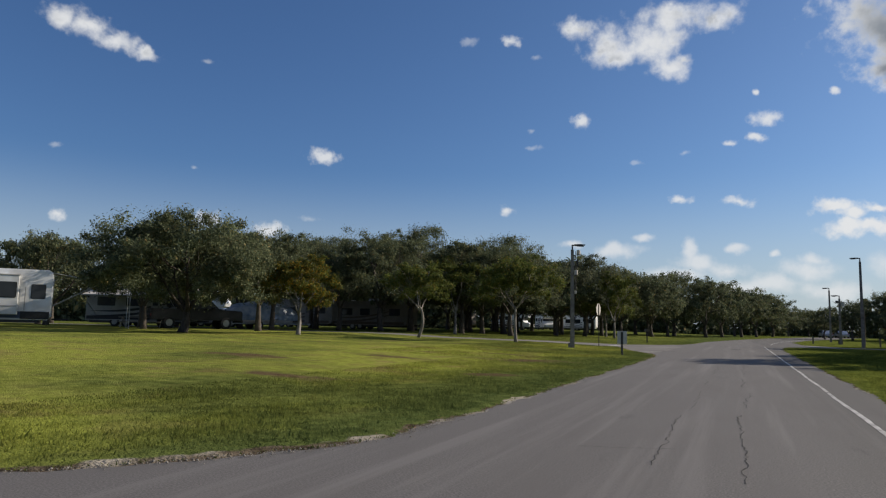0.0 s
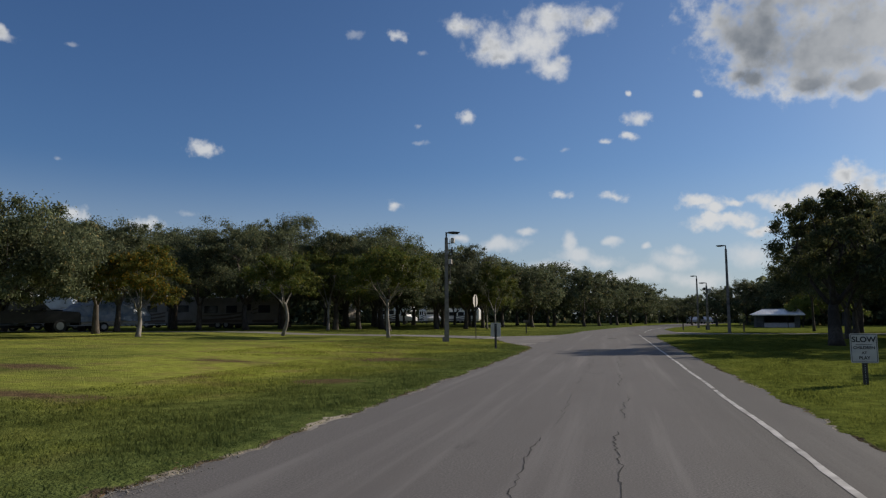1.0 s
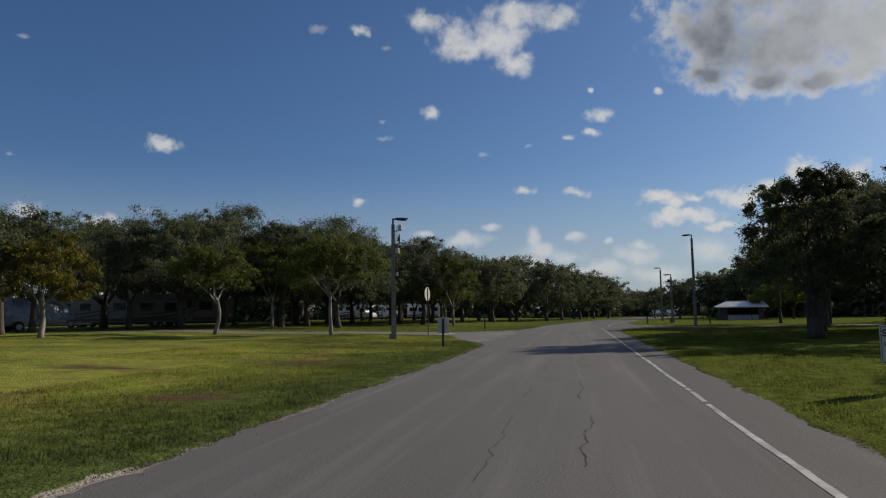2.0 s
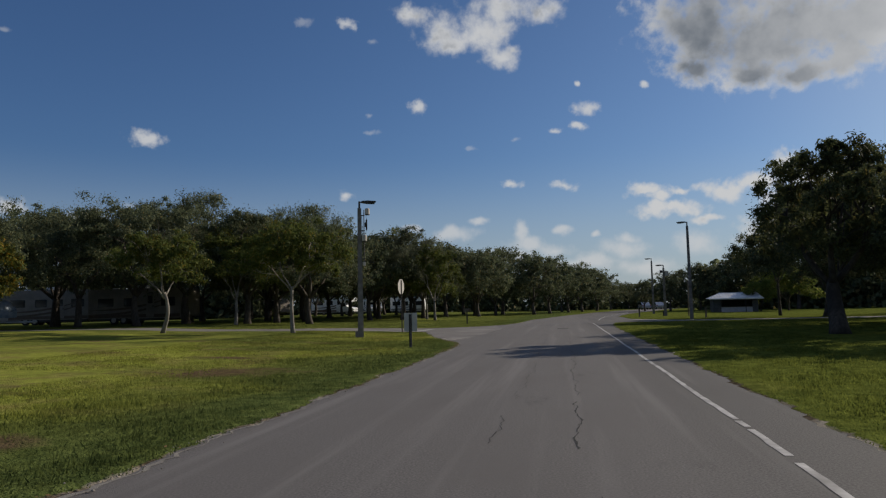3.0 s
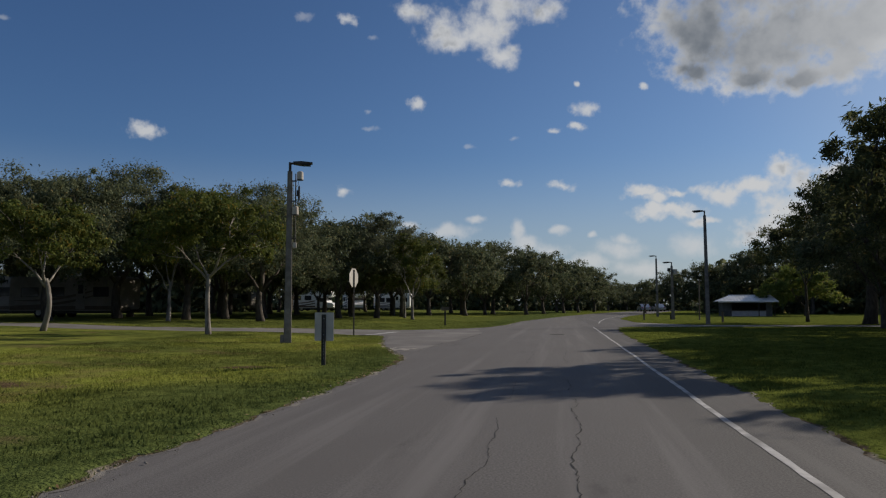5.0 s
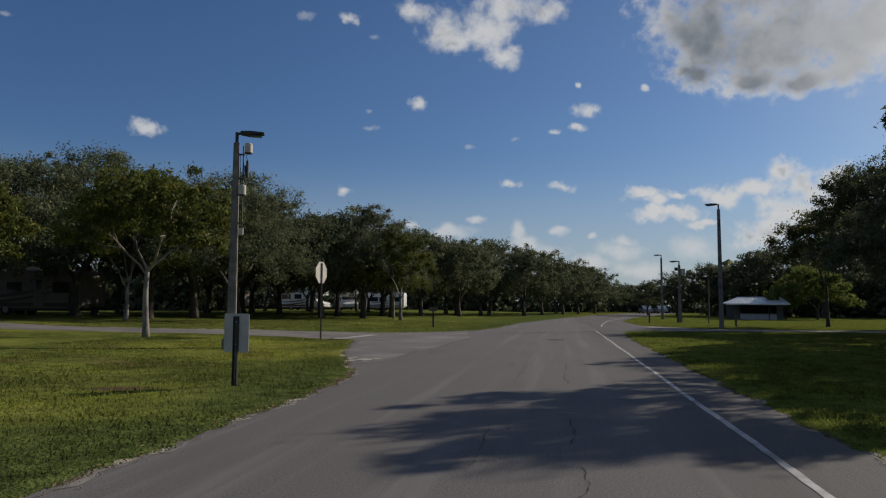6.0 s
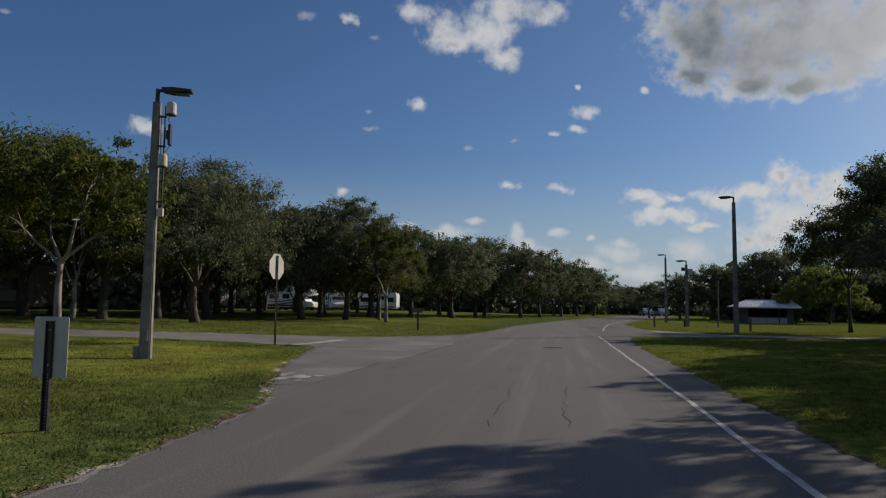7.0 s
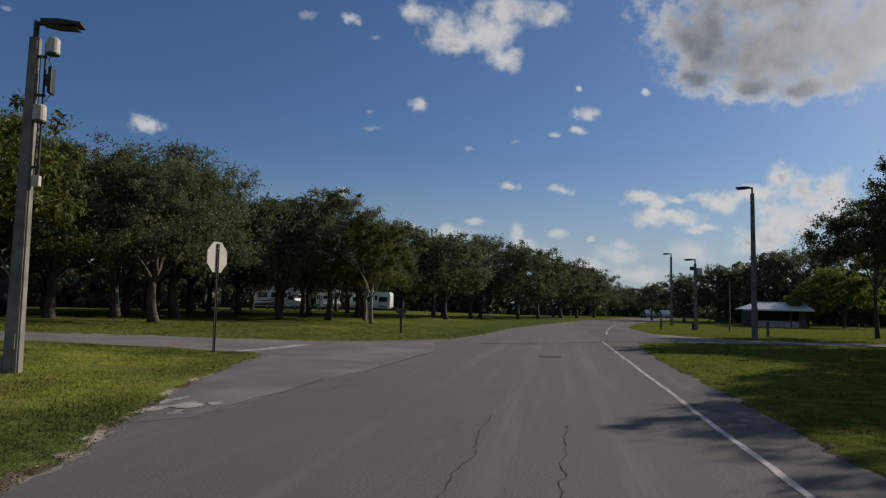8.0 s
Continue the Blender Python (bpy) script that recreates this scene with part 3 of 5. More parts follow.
def scorch(x, y):
    """Where the lawn is thin and brown, from 0 to 1."""
    spots = ((-7.0, 24.3, 2.0, 1.3), (-6.2, 31.7, 0.7, 0.35), (-8.6, 28.2, 1.5, 0.7), (-10.5, 21.5, 1.8, 0.8), (-5.6, 17.0, 0.9, 0.7), (-9.0, 13.5, 1.6, 0.6), (-13.5, 17.5, 2.2, 0.8))
    return np.minimum(sum(0.6 * np.exp(-((x - a) / w) ** 2 - ((y - b) / h) ** 2) for a, b, w, h in spots), 0.6)


def ground_z(X, Y):
    inside = paved(X, Y) + ragged(X, Y)
    lumps = 0.012 * np.sin(1.7 * X + 0.6 * Y) * np.sin(1.1 * Y - 0.4 * X)
    f = np.clip(0.5 - inside / 0.22, 0, 1)
    return rise(X) - 0.03 + f * (0.05 + lumps)


gx = spaced((-3000, -300, 540), (-300, -90, 30), (-90, -30, 3), (-30, -10, 0.7), (-10, -6, 0.12), (-6, -2.8, 0.07), (-2.8, 2.0, 0.5), (2.0, 3.4, 0.07), (3.4, 7, 0.15), (7, 20, 0.6), (20, 90, 4), (90, 300, 30), (300, 3000, 540))
gy = spaced((-3000, -60, 490), (-60, 0, 6), (0, 50, 0.14), (50, 72, 0.35), (72, 140, 1.2), (140, 500, 12), (500, 4000, 500))
me, GX, GY = sheet("ground", gx, gy, ground_z, LAWN)
bare = me.attributes.new("bare", "FLOAT", "POINT")
d = -(paved(GX, GY) + ragged(GX, GY))
# earth shows along the asphalt; one extra earth-coloured spot on the left lawn
worn = np.clip(0.84 - d / (0.22 + (0.22 * np.exp(-(GY - 36.5) ** 2 / 12) + 0.45 * np.exp(-(GY - 5.8) ** 2 / 5)) * (GX < 0)), 0, 0.78) + 0.6 * np.exp(-((GX + 6.1) ** 2 / 0.35 + (GY - 31.8) ** 2 / 0.12))
bare.data.foreach_set("value", worn.astype(np.float32))
brown = me.attributes.new("brown", "FLOAT", "POINT")
brown.data.foreach_set("value", scorch(GX, GY).astype(np.float32))
tagged(new("ground", me), "green mown lawn with dry brown patches", "lawn", kind="structure")


def strip(name, us, lo, hi, along, material, z, label, step=9):
    """A paved strip between two edge lines, in several lanes of quads."""
    co, n = [], len(us)
    for u, a, b in zip(us, lo, hi):
        for k in range(step):
            v = a + (b - a) * k / (step - 1)
            co.append((v, u, 0) if along == "y" else (u, v, 0))
    co = np.array(co)
    co[:, 2] = rise(co[:, 0]) + z
    i = (np.arange(n - 1)[:, None] * step + np.arange(step - 1)[None, :]).ravel()
    quads = np.stack([i, i + 1, i + 1 + step, i + step], 1)
    if along == "x":
        quads = quads[:, ::-1]
    return tagged(new(name, raw_mesh(name, co, quads, material)), label, "road", kind="structure")


ry = spaced((-40, 4, 2), (4, 70, 0.5), (70, 400, 5))
strip("road", ry, np.interp(ry, LEFT_Y, LEFT_X) - 0.12, np.interp(ry, RIGHT_Y, RIGHT_X) + 0.12, "y", ASPHALT, 0.0, "worn grey asphalt road with cracks and tyre streaks")
lx = spaced((-90, -40, 4), (-40, -7.62, 0.5))
strip("side_road", lx, np.interp(lx, SL_X, SL_NEAR) - 0.12, np.interp(lx, SL_X, SL_FAR) + 0.12, "x", SIDE_ASPHALT, 0.0, "grey asphalt side road between two lawns")
rx = spaced((5.13, 20, 0.5), (20, 60, 4))
strip("side_road", rx, np.interp(rx, SR_X, SR_NEAR) - 0.12, np.interp(rx, SR_X, SR_FAR) + 0.12, "x", SIDE_ASPHALT, 0.0, "grey asphalt side road towards the kiosk")


def ribbon(bm, pts, widths, z):
    """A flat band that follows pts on the asphalt."""
    prev = None
    for i, (x, y) in enumerate(pts):
        ax, ay = pts[max(i - 1, 0)]
        bx, by = pts[min(i + 1, len(pts) - 1)]
        n = Vector((-(by - ay), bx - ax, 0)).normalized() * widths[i] * 0.5
        c = Vector((x, y, float(rise(x)) + z))
        a, b = bm.verts.new(c + n), bm.verts.new(c - n)
        if prev:
            bm.faces.new((prev[1], b, a, prev[0]))
        prev = (a, b)
    return bm


rng = random.Random(4)
bm = bmesh.new()
for a, b in ((-8, 17.0), (17.25, 18.4), (18.55, 18.9), (19.0, 58.2)):
    ys = spaced((a, b, 0.25))
    ribbon(bm, [(1.655 + 0.010 * math.sin(1.1 * y) + rng.uniform(-0.006, 0.006), y) for y in ys], [0.070 + rng.uniform(-0.009, 0.009) for _ in ys], 0.004)
ys = spaced((66, 110, 0.6))
ribbon(bm, [(float(np.interp(y, [66, 72, 82, 110], [2.35, 2.75, 3.7, 8.2])), y) for y in ys], [0.08 for _ in ys], 0.004)
tagged(part("road_line", bm, PAINT), "worn white painted edge line on asphalt", "road marking", kind="structure")

bm = ribbon(bmesh.new(), [(-8.18 + 0.14 * (y - 46.6), y) for y in spaced((46.6, 50.4, 0.2))], [0.42 + rng.uniform(-0.02, 0.02) for _ in spaced((46.6, 50.4, 0.2))], 0.004)
tagged(part("stop_line", bm, PAINT), "wide white stop line painted across the side road", "road marking", kind="structure")


def crack(x0, y0, y1, seed, width=0.02):
    r = random.Random(seed)
    pts, x, y = [], x0, y0
    while y < y1:
        pts.append((x, y))
        y += r.uniform(0.03, 0.16)
        x += r.uniform(-0.030, 0.030) + (x0 - x) * 0.10
    return pts, [width * r.uniform(0.2, 1.1) for _ in pts]


def cracks():
    bm = bmesh.new()
    for i, (x, a, b, w) in enumerate(((-0.72, 7.6, 11.6, 0.013), (-0.68, 12.6, 15.9, 0.009), (-0.72, 17.6, 19.2, 0.012), (-0.70, 20.6, 26.5, 0.009), (-0.74, 28.0, 30.0, 0.010), (-0.74, 33.6, 38.2, 0.009),
                                      (0.06, 7.2, 12.2, 0.018), (0.10, 13.2, 16.0, 0.016), (0.06, 17.4, 20.3, 0.022), (0.10, 20.9, 28.2, 0.014), (0.04, 29.0, 30.4, 0.02), (0.05, 33.8, 37.6, 0.012))):
        pts, ws = crack(x, a, b, 10 + i, w)
        ribbon(bm, pts, ws, 0.003)
    pts, ws = crack(-0.6, 7.4, 8.6, 77, 0.012)
    ribbon(bm, [(x - (y - 7.4) * 0.9, 8.6 - (y - 7.4) * 0.3) for x, y in pts], ws, 0.0035)
    tagged(part("road_crack", bm, TAR), "thin dark jagged cracks along the asphalt", "crack", kind="structure")


cracks()


def patch(outline, z, material, name, label, seed):
    """A repaired piece of paving with a wavering outline."""
    r = random.Random(seed)
    pts = []
    for (ax, ay), (bx, by) in zip(outline, outline[1:] + outline[:1]):
        n = max(2, int(math.hypot(bx - ax, by - ay) / 0.3))
        pts += [(ax + (bx - ax) * k / n + r.uniform(-0.04, 0.04), ay + (by - ay) * k / n + r.uniform(-0.05, 0.05)) for k in range(n)]
    bm = bmesh.new()
    f = bm.faces.new([bm.verts.new((x, y, float(rise(x)) + z)) for x, y in pts])
    bmesh.ops.triangulate(bm, faces=[f])
    bmesh.ops.recalc_face_normals(bm, faces=bm.faces)
    if sum(f.normal.z for f in bm.faces) < 0:
        bmesh.ops.reverse_faces(bm, faces=bm.faces)
    return tagged(part(name, bm, material), label, "pavement", kind="structure")


patch([(-4.3, 36.5), (-3.9, 36.95), (-3.83, 38.6), (-3.82, 41.1), (-3.6, 43.6), (-3.45, 48.9), (-4.2, 53.5), (-5.9, 53.4), (-7.3, 52.6), (-7.35, 46.8), (-6.85, 45.6), (-6.05, 42.1), (-5.1, 38.6)], 0.004, PATCH, "pavement_apron", "pale worn asphalt apron of the side road", 5)
for k, (x, y, w, h) in enumerate(((-4.62, 37.35, 0.10, 0.42), (-4.40, 37.75, 0.16, 0.30), (-4.22, 37.2, 0.09, 0.16), (-4.15, 38.0, 0.12, 0.10), (-4.78, 38.1, 0.07, 0.35))):
    ring = [(x + w * math.cos(a) * (1 + 0.3 * math.sin(3 * a + k)), y + h * math.sin(a) * (1 + 0.25 * math.cos(2 * a + k))) for a in (2 * math.pi * q / 12 for q in range(12))]
    patch(ring, 0.0075 + 0.0005 * k, SAND, "sand_patch", "pale sandy gravel washed onto the asphalt", 15 + k)
bm = ribbon(bmesh.new(), [(-3.88 + 0.05 * math.sin(1.3 * y) + 0.02 * math.sin(5 * y), y) for y in spaced((37.6, 41.3, 0.15))], [0.016 + 0.010 * math.sin(3.1 * k) for k in range(len(spaced((37.6, 41.3, 0.15))))], 0.007)
ribbon(bm, [(-3.6 + 0.03 * (y - 43.5) + 0.02 * math.sin(4 * y), y) for y in spaced((43.5, 48.9, 0.2))], [0.03] * len(spaced((43.5, 48.9, 0.2))), 0.007)
tagged(part("road_seam", bm, TAR), "dark seam between old and new asphalt", "crack", kind="structure")
ys = spaced((8.0, 36.4, 0.12))
wd = [max(0.010, 0.035 + 0.022 * math.sin(1.7 * y) + 0.018 * math.sin(4.9 * y + 1) + rng.uniform(-0.02, 0.02)) for y in ys]
bm = ribbon(bmesh.new(), [(float(np.interp(y, LEFT_Y, LEFT_X)) - float(ragged(-3.35, y)) + w * 0.5, y) for y, w in zip(ys, wd)], wd, 0.004)
tagged(part("sandy_edge", bm, EDGE), "thin pale sandy edge of the asphalt", "pavement", kind="structure")
patch([(-0.55, 47.9), (0.05, 47.9), (0.05, 48.5), (-0.55, 48.5)], 0.004, TAR, "drain_cover", "dark square drain cover in the road", 6)
patch([(-8.15, 45.95), (-7.6, 45.95), (-7.6, 46.4), (-8.15, 46.4)], 0.03, TAR, "drain_cover", "dark drain opening by the stop line", 7)
# thin dark band drawn across the road near y 54
bm = ribbon(bmesh.new(), [(-2.6 + 0.1 * k, 54.0 + 0.02 * k + 0.03 * math.sin(k)) for k in range(50)], [0.06] * 50, 0.003)
tagged(part("road_joint", bm, TAR), "thin dark line across the asphalt", "crack", kind="structure")


def grass(name, n, x0, x1, y0, y1, seed, label, hmin=0.015, hmax=0.042, w=0.007):
    """Blades of mown grass, thicker along the asphalt's edge."""
    r = np.random.RandomState(seed)
    x, y = r.uniform(x0, x1, n * 2), r.uniform(y0, y1, n * 2)
    dd = -(paved(x, y) + ragged(x, y))
    clump = 0.5 + 0.17 * (np.sin(3.1 * x + 0.8 * y) + np.sin(2.3 * y - 1.9 * x + 1) + np.sin(5.7 * x - 4.3 * y))
    keep = (dd > 0.0) & (r.uniform(0, 1, n * 2) < np.clip(0.35 + 0.5 * clump + 0.35 * np.exp(-np.maximum(dd - 0.2, 0) / 0.5), 0, 1)) & ((dd > 0.2) | (r.uniform(0, 1, n * 2) < 0.45)) & (r.uniform(0, 0.6, n * 2) > scorch(x, y))
    x, y = x[keep][:n], y[keep][:n]
    n = len(x)
    z = rise(x) + 0.012
    h = r.uniform(hmin, hmax, n) * (0.8 + 0.7 * clump[keep][:n]) * np.clip(0.45 + dd[keep][:n], 0, 1)
    a = r.uniform(0, 2 * np.pi, n)
    lean = r.uniform(0.1, 0.8, n) * h
    la = r.uniform(0, 2 * np.pi, n)
    ww = w * r.uniform(0.7, 1.6, n)
    p0 = np.stack([x - np.cos(a) * ww, y - np.sin(a) * ww, z], 1)
    p1 = np.stack([x + np.cos(a) * ww, y + np.sin(a) * ww, z], 1)
    p2 = np.stack([x + np.cos(la) * lean, y + np.sin(la) * lean, z + h], 1)
    co = np.stack([p0, p1, p2], 1).reshape(-1, 3)
    tagged(new(name, raw_mesh(name, co, np.arange(3 * n).reshape(-1, 3), GRASS)), label, "grass", kind="stuff")


grass("grass", 85000, -9, -3.2, 4, 24, 1, "short green grass blades beside the road")
grass("grass", 70000, -13, -3.2, 24, 46, 2, "short green grass blades beside the road", w=0.010)
grass("grass", 70000, 2.4, 8, 10, 40, 3, "short green grass blades beside the road", w=0.009)
grass("grass", 25000, 2.6, 16, 40, 70, 5, "short green grass blades across the lawn", w=0.016)
grass("grass", 25000, -22, -3.5, 47, 72, 6, "short green grass blades beyond the side road", w=0.018)


grass("grass", 7000, -8.5, -3.3, 4, 38, 8, "taller grass tufts along the road edge", 0.035, 0.085, 0.008)
grass("grass", 4000, 2.4, 6, 14, 40, 9, "taller grass tufts along the road edge", 0.035, 0.075, 0.008)


def gravel(n, seed):
    """Small pale stones and crumbs of asphalt along the worn edge of the lawn."""
    r = np.random.RandomState(seed)
    y = np.where(r.uniform(0, 1, n) < 0.5, r.uniform(4.5, 9.5, n), r.uniform(9, 45, n))
    x = np.interp(y, LEFT_Y, LEFT_X) + r.normal(-0.03, 0.10, n)
    s = r.uniform(0.003, 0.011, n) * np.where(r.uniform(0, 1, n) < 0.06, 1.8, 1)
    base = np.array([(1, 0, 0), (0, 1, 0), (-1, 0, 0), (0, -1, 0), (0, 0, 0.8), (0, 0, -0.5)], float)
    faces = np.array([(0, 1, 4), (1, 2, 4), (2, 3, 4), (3, 0, 4), (1, 0, 5), (2, 1, 5), (3, 2, 5), (0, 3, 5)])
    p = base[None] * r.uniform(0.6, 1.3, (n, 6, 3)) * s[:, None, None]
    p += np.stack([x, y, rise(x) + s * 0.3 + 0.008], 1)[:, None]
    f = (faces[None] + 6 * np.arange(n)[:, None, None]).reshape(-1, 3)
    tagged(new("gravel", raw_mesh("gravel", p.reshape(-1, 3), f, CONCRETE_PALE)), "pale loose gravel along the road edge", "gravel", kind="stuff")


gravel(2400, 12)


def fallen_leaves(n, seed):
    """Dry curled leaves caught in the grass along the edge of the asphalt."""
    r = np.random.RandomState(seed)
    y = np.where(r.uniform(0, 1, n) < 0.6, r.uniform(29, 37.5, n), r.uniform(7, 45, n))
    x = np.interp(y, LEFT_Y, LEFT_X) - np.abs(r.normal(0.02, 0.16, n))
    a, s = r.uniform(0, 2 * np.pi, n), r.uniform(0.012, 0.028, n)
    z = rise(x) + r.uniform(0.016, 0.035, n)
    u, v = np.stack([np.cos(a), np.sin(a), r.uniform(-0.4, 0.4, n)], 1), np.stack([-np.sin(a), np.cos(a), r.uniform(-0.5, 0.5, n)], 1)
    c = np.stack([x, y, z], 1)
    s = s[:, None]
    co = np.stack([c - u * s, c - v * s * 0.42, c + u * s, c + v * s * 0.42], 1).reshape(-1, 3)
    tagged(new("fallen_leaves", raw_mesh("fallen_leaves", co, np.arange(4 * n).reshape(-1, 4), DRY_LEAF)), "dry brown fallen leaves along the road edge", "leaves", kind="stuff")


fallen_leaves(520, 31)


# ---- trees ----
def leaf_mesh(name, centres, radii, per, size, seed, material, up=0.35, slim=0.42):
    """Many small leaves in clumps round the given centres."""
    r = np.random.RandomState(seed)
    c = np.repeat(np.asarray(centres), per, 0)
    rad = np.repeat(np.asarray(radii), per)
    n = len(c)
    v = r.normal(size=(n, 3))
    v /= np.linalg.norm(v, axis=1)[:, None]
    p = c + v * (rad * np.minimum(0.30 + np.abs(r.normal(0, 0.48, n)), 1.5))[:, None] * np.array([1, 1, 0.75])
    nrm = 0.75 * v + r.normal(size=(n, 3)) * 0.6 + np.array([0, 0, up])
    nrm /= np.linalg.norm(nrm, axis=1)[:, None]
    t = np.cross(nrm, r.normal(size=(n, 3)))
    t /= np.linalg.norm(t, axis=1)[:, None] + 1e-9
    b = np.cross(nrm, t)
    s = size * r.uniform(0.6, 1.4, n)[:, None]
    droop = np.array([0, 0, -0.25])
    q = np.stack([p - t * s * 0.5, p - b * s * slim * 0.5, p + t * s * 0.5 + droop * s, p + b * s * slim * 0.5], 1).reshape(-1, 3)
    return raw_mesh(name, q, np.arange(4 * n).reshape(-1, 4), material)


def lobes(r, n, rx, z0, z1):
    """Main masses of a crown, from its skirt to its top."""
    out = []
    for k in range(n):
        f = (k + 0.5) / n
        a = k * 2.4 + r.uniform(-0.4, 0.4)
        z = z0 + (z1 - z0) * (0.12 + 0.75 * f)
        reach = rx * math.sqrt(max(0.05, 1 - (1.25 * (f - 0.25)) ** 2)) * r.uniform(0.5, 0.78)
        out.append((Vector((math.cos(a) * reach, math.sin(a) * reach, z)), rx * r.uniform(0.28, 0.50)))
    out.append((Vector((0, 0, z0 + (z1 - z0) * 0.72)), rx * 0.5))
    return out


def tree(name, label, seed, height, spread, crown_from, trunk_r, leaves, per=70, clumps=16, size=0.22, n_lobes=10, bark=None, fork=None, bend=0.3, slim=0.42, group="", lean=(0, 0), limb=(0.30, 0.50, 0.42, 0.60)):
    """A tapered trunk with limbs, and a crown of leaf clumps round the limbs' ends."""
    r = random.Random(seed)
    ob = thing(name, Matrix(), label, "tree", group)
    fork = fork or crown_from * 0.85
    bm = bmesh.new()
    pts, rad = [], []
    bx, by = r.uniform(-bend, bend), r.uniform(-bend, bend)
    for k in range(7):
        f = k / 6
        pts.append((bx * math.sin(f * 2.6) * 0.6 + lean[0] * f, by * math.sin(f * 2.2) * 0.6 + lean[1] * f, fork * f - 0.08 * (k == 0)))
        rad.append(trunk_r * (1.35 - 0.55 * f if k else 1.6))
    tube(bm, pts, rad, 10)
    top = Vector(pts[-1])
    ls = lobes(r, n_lobes, spread, crown_from, height)
    mains = []
    turn = r.uniform(0, 6.28)
    for k in range(4):
        ang = turn + k * 1.57 + r.uniform(-0.45, 0.45)
        reach = spread * r.uniform(limb[0], limb[1])
        tip = Vector((lean[0] + math.cos(ang) * reach, lean[1] + math.sin(ang) * reach, fork + (height - fork) * r.uniform(limb[2], limb[3])))
        start = top - Vector((0, 0, 0.12 + 0.12 * fork * r.random()))
        knee = start.lerp(tip, 0.45) + Vector((r.uniform(-0.25, 0.25), r.uniform(-0.25, 0.25), r.uniform(-0.25, 0.05) * spread * 0.3))
        w = trunk_r * r.uniform(0.42, 0.66)
        tube(bm, [start, start.lerp(knee, 0.5) + Vector((r.uniform(-0.08, 0.08), r.uniform(-0.08, 0.08), 0)), knee, knee.lerp(tip, 0.5) + Vector((r.uniform(-0.15, 0.15), r.uniform(-0.15, 0.15), 0.1)), tip], [w, w * 0.9, w * 0.75, w * 0.55, w * 0.35], 7)
        mains.append((knee, tip, w))
    for c, s in ls:
        c = c + Vector((lean[0], lean[1], 0))
        knee, tip, w = min(mains, key=lambda q: (q[1] - c).length)
        root = knee.lerp(tip, r.uniform(0.2, 0.95))
        mid = root.lerp(c, 0.5) + Vector((r.uniform(-0.2, 0.2), r.uniform(-0.2, 0.2), -0.06 * spread * r.random()))
        tube(bm, [root, mid, c + Vector((0, 0, 0.25 * s))], [w * 0.42, w * 0.28, w * 0.08], 5)
        for _ in range(2):
            e = c + Vector((r.uniform(-1, 1), r.uniform(-1, 1), r.uniform(-0.5, 0.7))) * s * 0.8
            tube(bm, [mid, mid.lerp(e, 0.55) + Vector((0, 0, 0.1)), e], [w * 0.22, w * 0.14, w * 0.04], 4)
    part("trunk", bm, bark or BARK, ob, smooth=True)
    cs, rs = [], []
    for c, s in ls:
        for _ in range(clumps):
            v = Vector((r.gauss(0, 1), r.gauss(0, 1), r.gauss(0, 1))).normalized()
            if v.z < -0.45:
                v.z *= -0.5
            cs.append(c + Vector((lean[0], lean[1], 0)) + Vector((v.x, v.y, v.z * 0.72)) * s * r.uniform(0.45, 1.05))
            rs.append(s * r.uniform(0.16, 0.38))
    crown = new("crown", leaf_mesh("crown", [tuple(c) for c in cs], rs, per, size, seed, leaves, slim=slim))
    crown.parent = ob
    return ob


def put(ob, x, y, turn=0.0, scale=1.0, z=None):
    """Stands a thing on the land."""
    ob.matrix_world = pose(x, y, float(rise(x)) - 0.02 if z is None else z, 0, 0, turn)
    ob.scale = (scale, scale, scale)
    return ob


def again(ob, x, y, turn, scale, label=""):
    c = copy_thing(ob, pose(x, y, float(rise(x)) - 0.02, 0, 0, turn))
    c.scale = (scale, scale, scale)
    if label:
        tagged(c, label)
    return c


# the trees that stand alone on the lawns
put(tree("tree", "slender tree with pale forked trunk and open crown", 21, 4.9, 2.9, 2.7, 0.082, OAK_LIGHT, per=95, clumps=15, size=0.14, n_lobes=14, bark=PALE_BARK, fork=2.25, bend=0.15, limb=(0.38, 0.62, 0.34, 0.56)), -12.82, 42.45, 40)
put(tree("tree", "small tree with crooked pale trunk and yellowing leaves", 22, 4.8, 2.3, 2.2, 0.085, OAK_LIGHT, per=95, clumps=15, size=0.14, n_lobes=9, bark=PALE_BARK, fork=2.0, bend=0.7, limb=(0.35, 0.55, 0.36, 0.56)), -19.4, 42.1, 10)
put(tree("tree", "golden-leaved tree with short trunk on the lawn", 23, 4.3, 2.8, 1.7, 0.10, GOLD, per=95, clumps=16, size=0.15, n_lobes=11, bark=PALE_BARK, bend=0.3), -23.3, 34.2, 60)
put(tree("tree", "broad dark tree with dense rounded crown", 24, 5.9, 5.2, 1.5, 0.20, OAK, per=200, clumps=22, size=0.15, n_lobes=19, bend=0.4, bark=DARK_BARK), -27.6, 29.7, 0)
put(tree("tree", "thick-trunked shade tree with long glossy leaves", 25, 7.1, 3.4, 2.4, 0.24, MANGO, per=95, clumps=14, size=0.19, n_lobes=16, slim=0.3, fork=1.9, bend=0.15, bark=DARK_BARK, lean=(0.35, 1.3)), 9.2, 37.2, 0)
put(tree("tree", "tall dark tree with ragged crown", 26, 9.2, 5.2, 3.3, 0.3, MANGO, per=95, clumps=20, size=0.18, n_lobes=22, bend=0.4, bark=DARK_BARK), 18.3, 64.5, 0)

